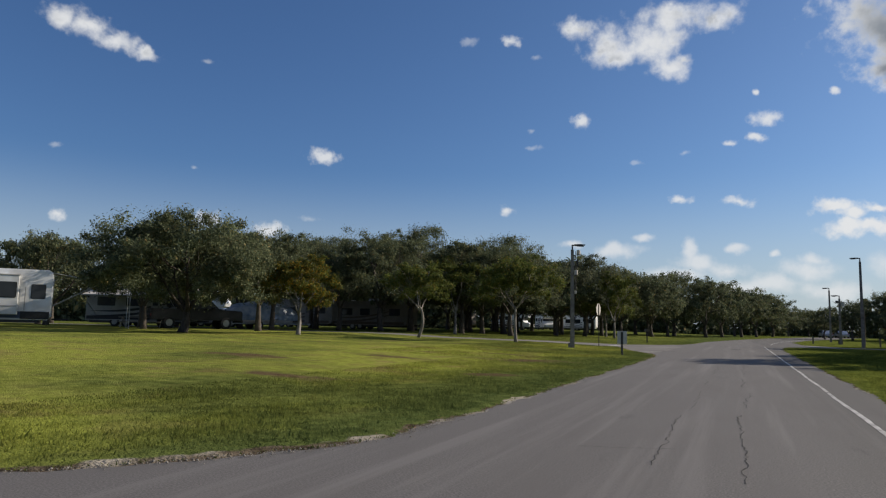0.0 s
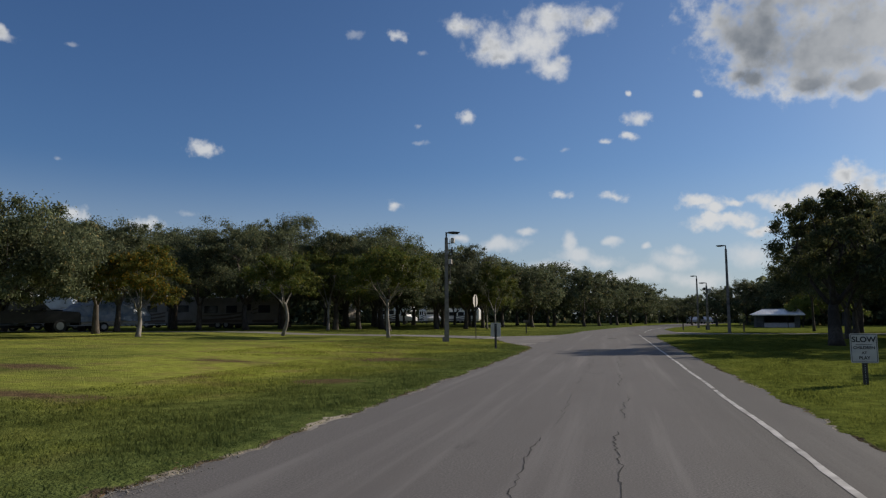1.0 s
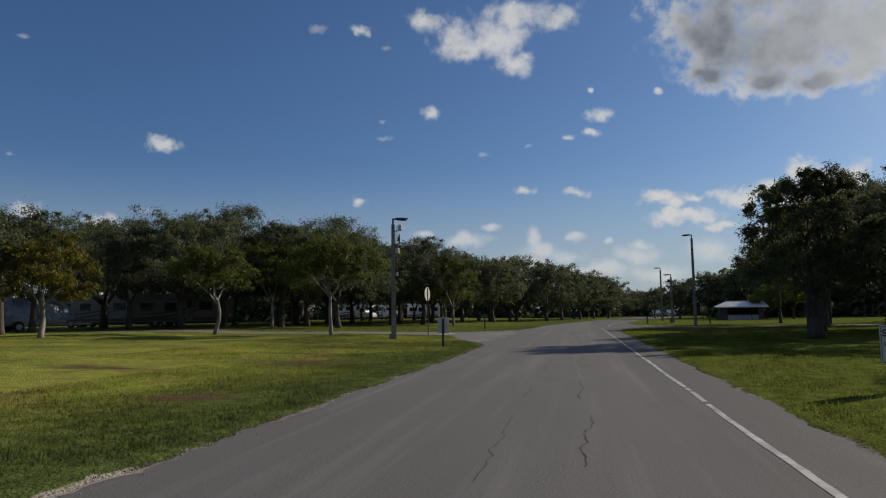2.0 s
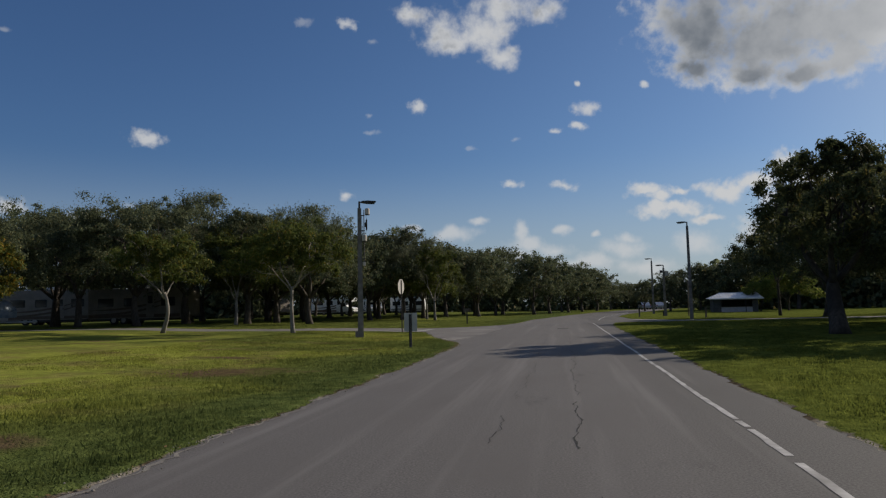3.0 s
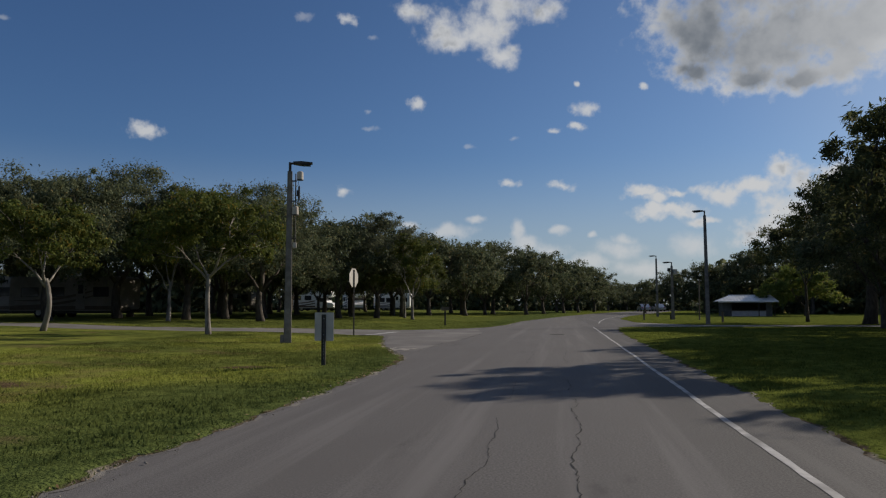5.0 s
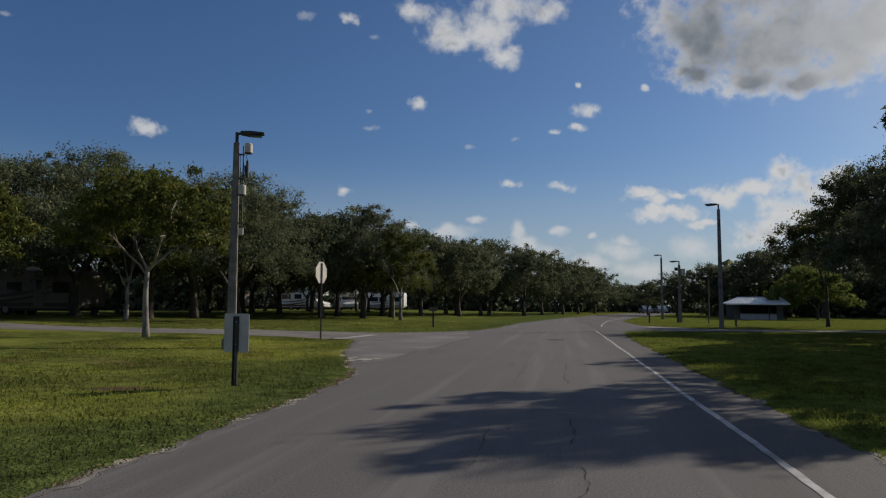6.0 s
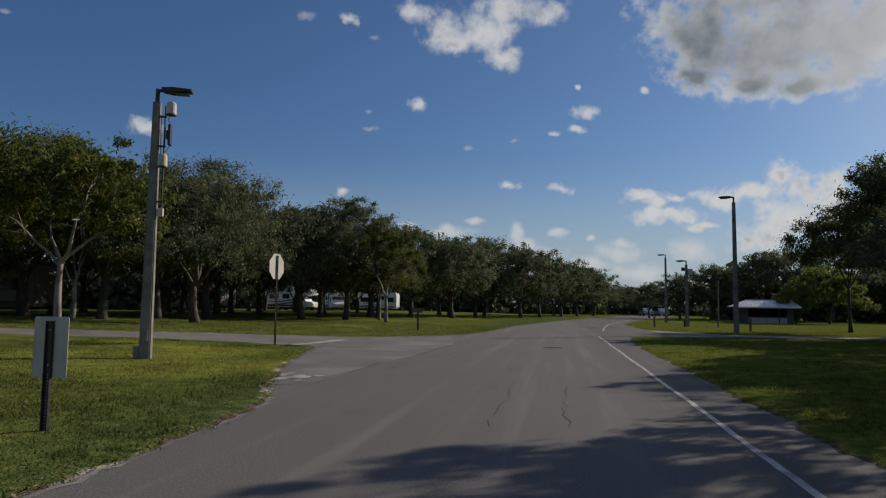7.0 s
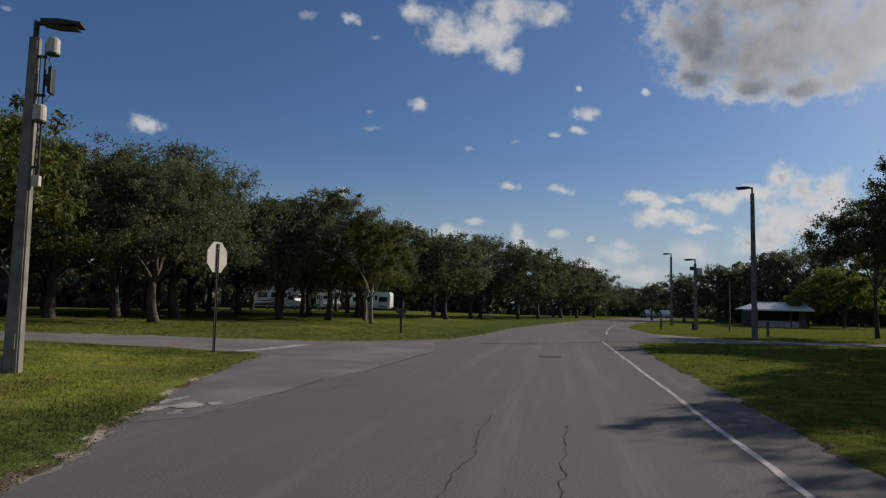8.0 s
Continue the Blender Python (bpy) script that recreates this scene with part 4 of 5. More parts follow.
put(tree("tree", "dark rounded tree with open stem beside the kiosk", 27, 7.2, 3.7, 3.6, 0.09, MANGO, per=90, clumps=17, size=0.17, n_lobes=14, fork=2.8, bark=DARK_BARK), 16.6, 70.0, 40)
oak_a = put(tree("tree", "dark green oak with spreading crown", 31, 9.3, 5.5, 2.3, 0.24, OAK, per=125, clumps=19, size=0.15, n_lobes=19, fork=2.3, group="campground oaks"), -21.2, 65.6, 0)
oak_b = put(tree("tree", "dark green oak with spreading crown", 32, 8.4, 5.0, 2.2, 0.20, OAK, per=120, clumps=18, size=0.145, n_lobes=18, fork=2.2, group="campground oaks"), -27.8, 52.5, 0)
oak_c = put(tree("tree", "dark green oak with spreading crown", 33, 7.3, 4.5, 2.2, 0.18, OAK, per=120, clumps=18, size=0.145, n_lobes=14, fork=2.0, group="campground oaks"), -31.0, 51.0, 0)
oak_d = put(tree("tree", "slim tree with grey trunk and light crown", 34, 6.6, 3.0, 2.2, 0.10, OAK_LIGHT, per=130, clumps=15, size=0.145, n_lobes=10, bark=PALE_BARK, group="campground oaks"), -21.95, 54.7, 0)

put(tree("tree", "broad grey-green oak with pale sunlit leaves", 37, 8.5, 4.5, 2.3, 0.19, OAK_GREY, per=130, clumps=18, size=0.14, n_lobes=17, fork=2.1, limb=(0.4, 0.65, 0.35, 0.55)), -14.95, 73.4, 30)
oak_e = put(tree("tree", "dark green oak far down the road", 35, 9.2, 5.6, 2.0, 0.22, OAK, per=55, clumps=17, size=0.27, n_lobes=15, fork=2.0, group="distant oaks"), -13.8, 90, 65, 0.95)
oak_f = put(tree("tree", "dark green oak far down the road", 36, 8.0, 4.8, 1.9, 0.20, OAK, per=55, clumps=17, size=0.27, n_lobes=14, fork=1.9, group="distant oaks"), -11.6, 99, 160, 1.05)

for src, x, y, turn, s in (
    (oak_a, -28.0, 58.8, 50, 1.03), (oak_b, -33, 44.5, 120, 0.86), (oak_c, -29.5, 38.5, 200, 0.92), (oak_b, -38, 47, 20, 0.95),
    (oak_a, -36, 55, 100, 0.92), (oak_e, -45, 47, 230, 0.85), (oak_e, -53, 40, 10, 0.8), (oak_e, -58, 36, 150, 0.8), (oak_e, -62, 48, 75, 0.88),
    (oak_c, -22.5, 57.5, 300, 1.1), (oak_b, -18.5, 59.3, 15, 0.95), (oak_d, -11.6, 71.8, 80, 1.0), (oak_d, -13.2, 76.0, 10, 0.9),
    (oak_b, -24.5, 73, 60, 1.05), (oak_e, -33, 70, 140, 1.0), (oak_e, -42, 70, 170, 1.0), (oak_b, -18.5, 78, 250, 0.95), (oak_c, -14.5, 80.5, 25, 1.0),
    (oak_e, -19, 95, 110, 0.95), (oak_f, -26, 92, 190, 1.1), (oak_e, -35, 84, 210, 1.0), (oak_e, -28, 82, 35, 1.0), (oak_f, -21, 86, 75, 1.05),
    (oak_e, -9.4, 113, 260, 1.08), (oak_f, -4.6, 109, 30, 1.05), (oak_e, -15, 112, 90, 1.0), (oak_f, -2.6, 118, 70, 1.05), (oak_f, 0.2, 128, 120, 1.0), (oak_f, 2.6, 136, 10, 0.98),
    (oak_e, -1, 143, 45, 0.9), (oak_f, 5.6, 147, 200, 1.0), (oak_e, 9.5, 168, 20, 0.7), (oak_f, 14, 175, 0, 0.75), (oak_f, -9.5, 104.5, 15, 0.9),
    (oak_f, -17.5, 71.5, 130, 1.0), (oak_f, -25.5, 67.5, 20, 1.05), (oak_e, -31, 64.5, 250, 0.9), (oak_f, -22, 61.5, 160, 1.0), (oak_f, -39.5, 59.5, 30, 1.1), (oak_e, -24, 79, 100, 0.95), (oak_f, -30, 77.5, 300, 1.1), (oak_f, -16.5, 85, 210, 1.0), (oak_f, -10.5, 94, 60, 0.95),
    (oak_f, 15.5, 121, 0, 0.72), (oak_e, 20.5, 124, 80, 0.80), (oak_f, 26.5, 118, 160, 1.1), (oak_e, 31.5, 114, 240, 1.05), (oak_f, 12.5, 128, 45, 0.62),
    (oak_e, 41, 122, 20, 1.1), (oak_e, 46, 92, 100, 1.1), (oak_e, 38, 76, 200, 1.05), (oak_b, 24, 52, 15, 1.0), (oak_e, 26, 66, 90, 1.0),
    # oaks added for shade: mostly unseen ones at right, others over the campers
    (oak_b, 18.8, 47.0, 70, 0.95), (oak_b, 15.6, 45.4, 30, 0.92), (oak_a, 17.6, 51.6, 215, 0.92), (oak_c, -35.2, 34.2, 70, 0.8), (oak_c, -38.5, 37.0, 40, 0.78), (oak_e, -48, 37, 140, 0.76), (oak_c, 12.6, 47.2, 20, 0.9), (oak_c, 15.8, 56.5, 75, 0.88), (oak_c, 13.8, 35.8, 10, 0.9), (oak_c, 17.2, 29.0, 140, 0.95), (oak_c, 14.4, 41.2, 50, 0.86),
    (oak_f, -31.0, 104.0, 40, 0.85), (oak_f, -26.5, 110.0, 100, 0.9), (oak_f, -23.0, 103.0, 200, 0.85), (oak_f, -36.5, 108.0, 300, 0.9), (oak_f, -33.5, 97.0, 250, 0.85), (oak_f, -42.0, 98.0, 10, 0.95), (oak_f, -48.0, 104.0, 120, 0.9),
):
    again(src, x, y, turn, s)
lime = put(tree("tree", "small bushy tree with yellow-green leaves", 41, 5.4, 3.6, 1.3, 0.10, LIME, per=75, clumps=16, size=0.24, n_lobes=13, group="trees by the kiosk"), 25.6, 98.3, 0)
again(lime, 22.3, 97.6, 130, 0.66)


def far_woods(name, n, x0, x1, y0, y1, top, seed, label, deep=5):
    """A distant belt of woodland with an uneven top and dark undergrowth."""
    r = np.random.RandomState(seed)
    f = r.uniform(0, 1, n)
    x, y = x0 + (x1 - x0) * f, y0 + (y1 - y0) * f + r.uniform(-deep, deep, n)
    crest = top * (0.75 + 0.16 * np.sin(x * 0.35 + seed) + 0.12 * np.sin(x * 0.83 + y * 0.2))
    z = r.uniform(0.0, 1, n) ** 1.25 * crest + 0.3
    c = np.stack([x, y, z], 1)
    tagged(new(name, leaf_mesh(name, c, np.full(n, 1.1), 12, 0.85, seed, OAK, slim=0.6)), label, "woods", kind="stuff")


far_woods("far_woods", 2600, -130, -40, 48, 100, 7.0, 3, "dark belt of woodland behind the campground")
far_woods("far_woods", 2400, -95, -10, 118, 165, 7.5, 7, "dark belt of woodland behind the campers")
far_woods("far_woods", 1500, -45, 10, 135, 185, 8.0, 4, "dark belt of woodland at the end of the road")
far_woods("far_woods", 1300, 6, 60, 200, 150, 8.0, 5, "dark belt of woodland at the end of the road")
far_woods("far_woods", 2400, 21, 92, 126, 90, 7.6, 6, "dark belt of woodland behind the kiosk")


# ---- lamp posts ----
def lamp_post(x, y, height, turn, label, gear="", group="lamp posts"):
    """A tapered square concrete post with a flat lantern on a bracket; some carry aerials or boxes."""
    ob = thing("street_lamp", pose(x, y, float(rise(x)) - 0.1, 0, 0, turn), label, "lamp post", group)
    h = height - 0.35
    bm = bmesh.new()
    a, b = 0.12, 0.078
    lo = [bm.verts.new((sx * a, sy * a, 0)) for sx, sy in ((-1, -1), (1, -1), (1, 1), (-1, 1))]
    hi = [bm.verts.new((sx * b, sy * b, h)) for sx, sy in ((-1, -1), (1, -1), (1, 1), (-1, 1))]
    bm.faces.new(lo[::-1])
    bm.faces.new(hi)
    for k in range(4):
        bm.faces.new((lo[k], lo[(k + 1) % 4], hi[(k + 1) % 4], hi[k]))
    bmesh.ops.bevel(bm, geom=[e for e in bm.edges if abs(e.verts[0].co.z - e.verts[1].co.z) > 1], offset=0.025, segments=2, affect="EDGES")
    part("post", bm, CONCRETE, ob)
    bm = tube(bmesh.new(), [(0, 0, h - 0.02), (0, 0, h + 0.30)], [0.045, 0.045], 10)
    tube(bm, [(0, 0, h + 0.26), (0.12, 0, h + 0.27), (0.2, 0, h + 0.28)], [0.04, 0.035, 0.03], 8)
    part("bracket", bm, DARK_METAL, ob)
    outline = [(0.10, h + 0.25), (0.34, h + 0.21), (0.72, h + 0.27), (0.72, h + 0.305), (0.36, h + 0.33), (0.10, h + 0.31)]
    lantern = part("lantern", extruded(outline, "y", -0.15, 0.15, 0.01), DARK_METAL, ob)
    part("lens", boxed(0.38, 0.66, -0.11, 0.11, h + 0.20, h + 0.222), GLASS, lantern)
    part("hand_hole_cover", boxed(-0.06, 0.06, -0.148, -0.128, 0.5, 0.75, 0.005), CONCRETE, ob)
    if gear == "aerials":
        part("junction_box", boxed(-0.23, -0.12, -0.10, 0.03, 0.12, 0.38, 0.012), CONCRETE, ob, "grey steel junction box")
        mast = part("mast", tube(bmesh.new(), [(0.19, -0.04, h - 2.35), (0.19, -0.04, h - 0.08)], [0.02, 0.02], 8), DARK_METAL, ob)
        for z in (h - 0.32, h - 0.98, h - 2.2):
            part("clamp", boxed(0.05, 0.22, -0.065, -0.015, z - 0.02, z + 0.02, 0.004), DARK_METAL, mast)
        for dx, z in ((0.33, h - 0.30), (0.19, h - 1.45)):
            bm = tube(bmesh.new(), [(dx, -0.14, z), (dx, -0.14, z + 0.02), (dx, -0.14, z + 0.25), (dx, -0.14, z + 0.275)], [0.092, 0.105, 0.10, 0.08], 18)
            radome = part("radome", bm, BEIGE, ob, "beige weathered antenna drum", smooth=False)
            part("rim", tube(bmesh.new(), [(dx, -0.14, z - 0.012), (dx, -0.14, z + 0.012)], [0.108, 0.108], 18), DARK_METAL, radome)
        bm = boxed(0.27, 0.33, -0.14, 0.06, h - 0.95, h - 0.5, 0.012)
        box(bm, 0.22, 0.28, -0.08, 0.0, h - 0.82, h - 0.62, 0.01)
        part("panel_antenna", bm, DARK_METAL, ob, "dark flat panel antenna")
        bm = tube(bmesh.new(), [(0.30, -0.1, h - 0.28), (0.27, -0.12, h - 0.4), (0.31, -0.06, h - 0.5)], [0.008] * 3, 5)
        tube(bm, [(0.30, -0.04, h - 0.95), (0.26, -0.1, h - 1.08), (0.2, -0.1, h - 1.14)], [0.008] * 3, 5)
        tube(bm, [(0.13, -0.06, h - 2.35), (0.14, -0.05, h - 1.6), (0.12, -0.05, h - 1.1), (0.1, -0.02, h - 0.3)], [0.009] * 4, 5)
        part("cable", bm, BLACK, ob)
        part("small_box", boxed(0.12, 0.24, -0.12, 0.0, h - 2.52, h - 2.34, 0.012), BEIGE, ob, "small beige plastic box")
    if gear == "boxes":
        part("equipment_box", boxed(-0.42, -0.10, -0.16, 0.16, h - 0.75, h - 0.3, 0.02), SIGN_BACK, ob, "grey equipment box")
        part("equipment_box", boxed(0.12, 0.34, -0.1, 0.1, h - 0.45, h - 0.2, 0.02), DARK_METAL, ob)
        part("base_box", boxed(-0.2, 0.2, -0.22, -0.12, 0.05, 0.55, 0.02), DARK_METAL, ob)
    return ob


lamp_post(-8.72, 39.95, 6.03, 20, "grey concrete lamp post with beige aerials and lantern", "aerials")
lamp_post(8.85, 63.8, 7.25, 178, "tall grey concrete lamp post at the side road")
lamp_post(9.05, 78.8, 4.95, 185, "concrete lamp post with grey equipment boxes", "boxes")
lamp_post(9.7, 93.2, 6.5, 180, "slim grey concrete lamp post on grass")
pole = thing("pole", pose(10.9, 77.5, 0, 0, 0.8, 0), "thin bare wooden pole standing in grass", "pole")
part("shaft", tube(bmesh.new(), [(0, 0, -0.1), (0.01, 0, 1.6), (0, 0, 3.3)], [0.055, 0.05, 0.04], 8), WOOD, pole)


# ---- signs ----
def channel_post(bottom, top, half=0.032):
    """A steel U post with a row of holes."""
    bm = bmesh.new()
    box(bm, -half, half, -0.004, 0.004, bottom, top)
    box(bm, -half - 0.008, -half + 0.002, -0.004, 0.022, bottom, top)
    box(bm, half - 0.002, half + 0.008, -0.004, 0.022, bottom, top)
    return bm


def rounded(w, h, r, n=5):
    pts = []
    for cx, cy, a0 in ((w - r, h - r, 0), (-w + r, h - r, 90), (-w + r, -h + r, 180), (w - r, -h + r, 270)):
        pts += [(cx + r * math.cos(radians(a0 + 90 * k / n)), cy + r * math.sin(radians(a0 + 90 * k / n))) for k in range(n + 1)]
    return pts


def words(text, size, x, z, parent, material, depth=0.0015):
    """Raised lettering on a sign's front, which looks along -y."""
    cu = bpy.data.curves.new("words", "FONT")
    cu.body, cu.size, cu.align_x, cu.align_y, cu.extrude = text, size, "CENTER", "CENTER", depth
    cu.offset = size * 0.025
    tmp = new("lettering", cu)
    bpy.context.view_layer.update()
    me = bpy.data.meshes.new_from_object(tmp.evaluated_get(bpy.context.evaluated_depsgraph_get()))
    bpy.data.objects.remove(tmp)
    me.materials.clear()
    me.materials.append(material)
    ob = new("lettering", me)
    ob.parent = parent
    ob.matrix_local = pose(x, -0.0075, z, 90, 0, 0)
    return ob


def moved(bm, m):
    bmesh.ops.transform(bm, matrix=m, verts=bm.verts)
    return bm


def rectangular_sign(x, y, turn, bottom, w, h, label, lettered):
    ob = thing("traffic_sign", pose(x, y, float(rise(x)), 0, 0, turn), label, "road sign")
    post = part("post", channel_post(-0.1, bottom + h * 0.93, 0.036), DARK_METAL, ob, "dark steel channel post")
    bm = bmesh.new()
    for k in range(int((bottom + 0.05) / 0.03)):
        tube(bm, [(0, -0.0055, 0.03 + 0.03 * k), (0, 0.0055, 0.03 + 0.03 * k)], [0.006, 0.006], 6)
    part("bolt_holes", bm, STEEL, post)
    panel = part("panel", moved(extruded(rounded(w / 2, h / 2, 0.025), "y", -0.012, -0.007), pose(0, 0, bottom + h / 2)), SIGN_BACK, ob)
    for dz in (0.12, h - 0.12):
        part("bolt", tube(bmesh.new(), [(0, -0.02, bottom + dz), (0, 0.012, bottom + dz)], [0.009, 0.009], 6), STEEL, panel)
    face = part("face", moved(extruded(rounded(w / 2 - 0.006, h / 2 - 0.006, 0.02), "y", -0.0165, -0.0125), pose(0, 0, bottom + h / 2)), SIGN_WHITE, panel, "white reflective face")
    if lettered:
        bm = bmesh.new()
        for sx in (-1, 1):
            box(bm, sx * (w / 2 - 0.02) - 0.004, sx * (w / 2 - 0.02) + 0.004, -0.0185, -0.017, bottom + 0.02, bottom + h - 0.02)
        box(bm, -w / 2 + 0.025, w / 2 - 0.025, -0.0185, -0.017, bottom + 0.016, bottom + 0.024)
        box(bm, -w / 2 + 0.025, w / 2 - 0.025, -0.0185, -0.017, bottom + h - 0.024, bottom + h - 0.016)
        box(bm, -w * 0.3, w * 0.3, -0.0185, -0.017, bottom + h * 0.615, bottom + h * 0.63)
        part("border", bm, BLACK, face)
        for text, size, f in (("SLOW", 0.135, 0.79), ("CHILDREN", 0.072, 0.515), ("AT", 0.065, 0.34), ("PLAY", 0.078, 0.17)):
            o = words(text, size, 0, bottom + h * f, face, BLACK)
            o.matrix_local = pose(0, -0.018, bottom + h * f, 90, 0, 0)
    return ob


rectangular_sign(4.38, 18.25, -6, 0.41, 0.44, 0.53, "low white rectangular warning sign on a steel post", True)
rectangular_sign(-4.78, 32.3, 169, 0.51, 0.44, 0.57, "grey back of a rectangular sign on a steel post", False)


def stop_sign(x, y, turn):
    ob = thing("stop_sign", pose(x, y, float(rise(x)) + 0.01, 0, 0, turn), "octagonal stop sign seen from its grey back", "road sign")
    part("post", channel_post(-0.1, 2.66, 0.03), DARK_METAL, ob, "dark steel channel post")
    r = 0.375 / math.cos(math.pi / 8)
    octagon = [(r * math.cos(math.pi / 8 + k * math.pi / 4), 2.33 + r * math.sin(math.pi / 8 + k * math.pi / 4)) for k in range(8)]
    plate = part("plate", extruded(octagon, "y", -0.013, -0.008), SIGN_BACK, ob)
    inner = [(a * 0.985, 2.33 + (b - 2.33) * 0.985) for a, b in octagon]
    part("face", extruded(inner, "y", -0.018, -0.0135), RED, plate, "red reflective face")
    for z in (2.12, 2.55):
        part("bolt", tube(bmesh.new(), [(0, -0.02, z), (0, 0.012, z)], [0.012, 0.012], 6), STEEL, plate)
    return ob


stop_sign(-8.32, 45.76, -100)

ob = thing("sign_post", pose(-7.14, 60.85, -0.06, 0, 0, 8), "low dark post with a small weathered plate on top", "sign")
part("post", boxed(-0.05, 0.05, -0.05, 0.05, -0.1, 1.08, 0.01), DARK_METAL, ob)
part("plate", boxed(-0.24, 0.24, -0.07, -0.055, 0.98, 1.2, 0.004), WOOD, ob, "weathered dark plate")
ob = thing("bollard", pose(10.7, 68.4, 0), "short dark wooden marker post in grass", "post")
part("stem", boxed(-0.06, 0.06, -0.06, 0.06, -0.1, 0.75, 0.012), WOOD, ob)
part("cap", boxed(-0.07, 0.07, -0.07, 0.07, 0.75, 0.79, 0.01), DARK_METAL, ob)
ob = thing("bollard", pose(6.4, 76.0, 0), "short dark wooden marker post in grass", "post")
part("stem", boxed(-0.06, 0.06, -0.06, 0.06, -0.1, 0.7, 0.012), WOOD, ob)
part("cap", boxed(-0.07, 0.07, -0.07, 0.07, 0.7, 0.74, 0.01), DARK_METAL, ob)


# ---- kiosk ----
def kiosk(x, y, turn):
    ob = thing("kiosk", pose(x, y, -0.2, 0, 0, turn), "low park building with pale ribbed metal roof", "building")
    W, D, H = 2.75, 2.2, 2.05
    for name, b in (("back_wall", (-W, W, D - 0.2, D, 0, H)), ("side_wall", (-W, -W + 0.2, -D, D - 0.2, 0, H)), ("side_wall", (W - 0.2, W, -D, D - 0.2, 0, H))):
        part(name, boxed(*b), HUT_WALL, ob)
    part("front_wall", boxed(-W + 0.2, -1.75, -D, -D + 0.2, 0, H), HUT_WALL, ob)
    part("front_wall", boxed(2.05, W - 0.2, -D, -D + 0.2, 0, H), HUT_WALL, ob)
    part("lintel", boxed(-1.75, 2.05, -D, -D + 0.2, 1.8, H), HUT_WALL, ob)
    for k in range(2):
        part("counter_panel", boxed(-1.75 + 1.91 * k, 0.13 + 1.92 * k, -D - 0.03, -D + 0.1, 0.05, 0.9, 0.012), HUT_PANEL, ob, "pale counter panel")
    part("counter", boxed(-1.8, 2.1, -D - 0.15, -D + 0.3, 0.9, 0.95, 0.01), WOOD, ob)
    part("floor", boxed(-W + 0.2, W - 0.2, -D + 0.2, D - 0.2, 0, 0.05), CONCRETE, ob)
    part("post", boxed(1.1, 1.2, -D - 0.9, -D - 0.8, 0, H), DARK_METAL, ob)
    bm = bmesh.new()
    ex, ey = W + 0.55, D + 0.9
    lo = [bm.verts.new(p) for p in ((-ex, -ey, H), (ex, -ey, H), (ex, ey, H), (-ex, ey, H))]
    a, b = bm.verts.new((-ex + 1.5, 0, H + 0.72)), bm.verts.new((ex - 0.3, 0, H + 0.72))
    for f in ((lo[0], lo[1], b, a), (lo[1], lo[2], b), (lo[2], lo[3], a, b), (lo[3], lo[0], a), (lo[3], lo[2], lo[1], lo[0])):
        bm.faces.new(f)
    roof = part("roof", bm, METAL_ROOF, ob, "pale standing-seam metal roof")
    part("fascia", extruded([(-ex - 0.01, H - 0.14), (ex + 0.01, H - 0.14), (ex + 0.01, H), (-ex - 0.01, H)], "y", -ey - 0.03, -ey), METAL_ROOF, roof)
    n = 17
    for k in range(n):
        x0 = -ex + 0.4 + (2 * ex - 0.8) * k / (n - 1)
        reach = min(1.0, (x0 + ex) / 1.5, (ex - x0) / 0.3)
        bm = tube(bmesh.new(), [(x0, -ey, H + 0.015), (x0, -ey + ey * reach, H + 0.72 * reach + 0.015)], [0.03, 0.03], 4)
        part("seam", bm, METAL_ROOF, roof)
    part("ridge_cap", tube(bmesh.new(), [(-ex + 1.5, 0, H + 0.73), (ex - 0.3, 0, H + 0.73)], [0.07, 0.07], 6), METAL_ROOF, roof)
    return ob


kiosk(19.4, 98.0, -6).scale = (0.88, 0.88, 0.88)


# ---- vehicles ----
def wheel(x, y, r, parent, side):
    w = part("wheel", moved(tube(bmesh.new(), [(0, -0.11, 0), (0, -0.09, 0), (0, 0.09, 0), (0, 0.11, 0)], [r * 0.9, r, r, r * 0.9], 20), pose(x, y, r)), RUBBER, parent)
    part("rim", moved(tube(bmesh.new(), [(0, side * 0.09, 0), (0, side * 0.118, 0)], [r * 0.62, r * 0.56], 14), pose(x, y, r)), CHROME, w)
    return w


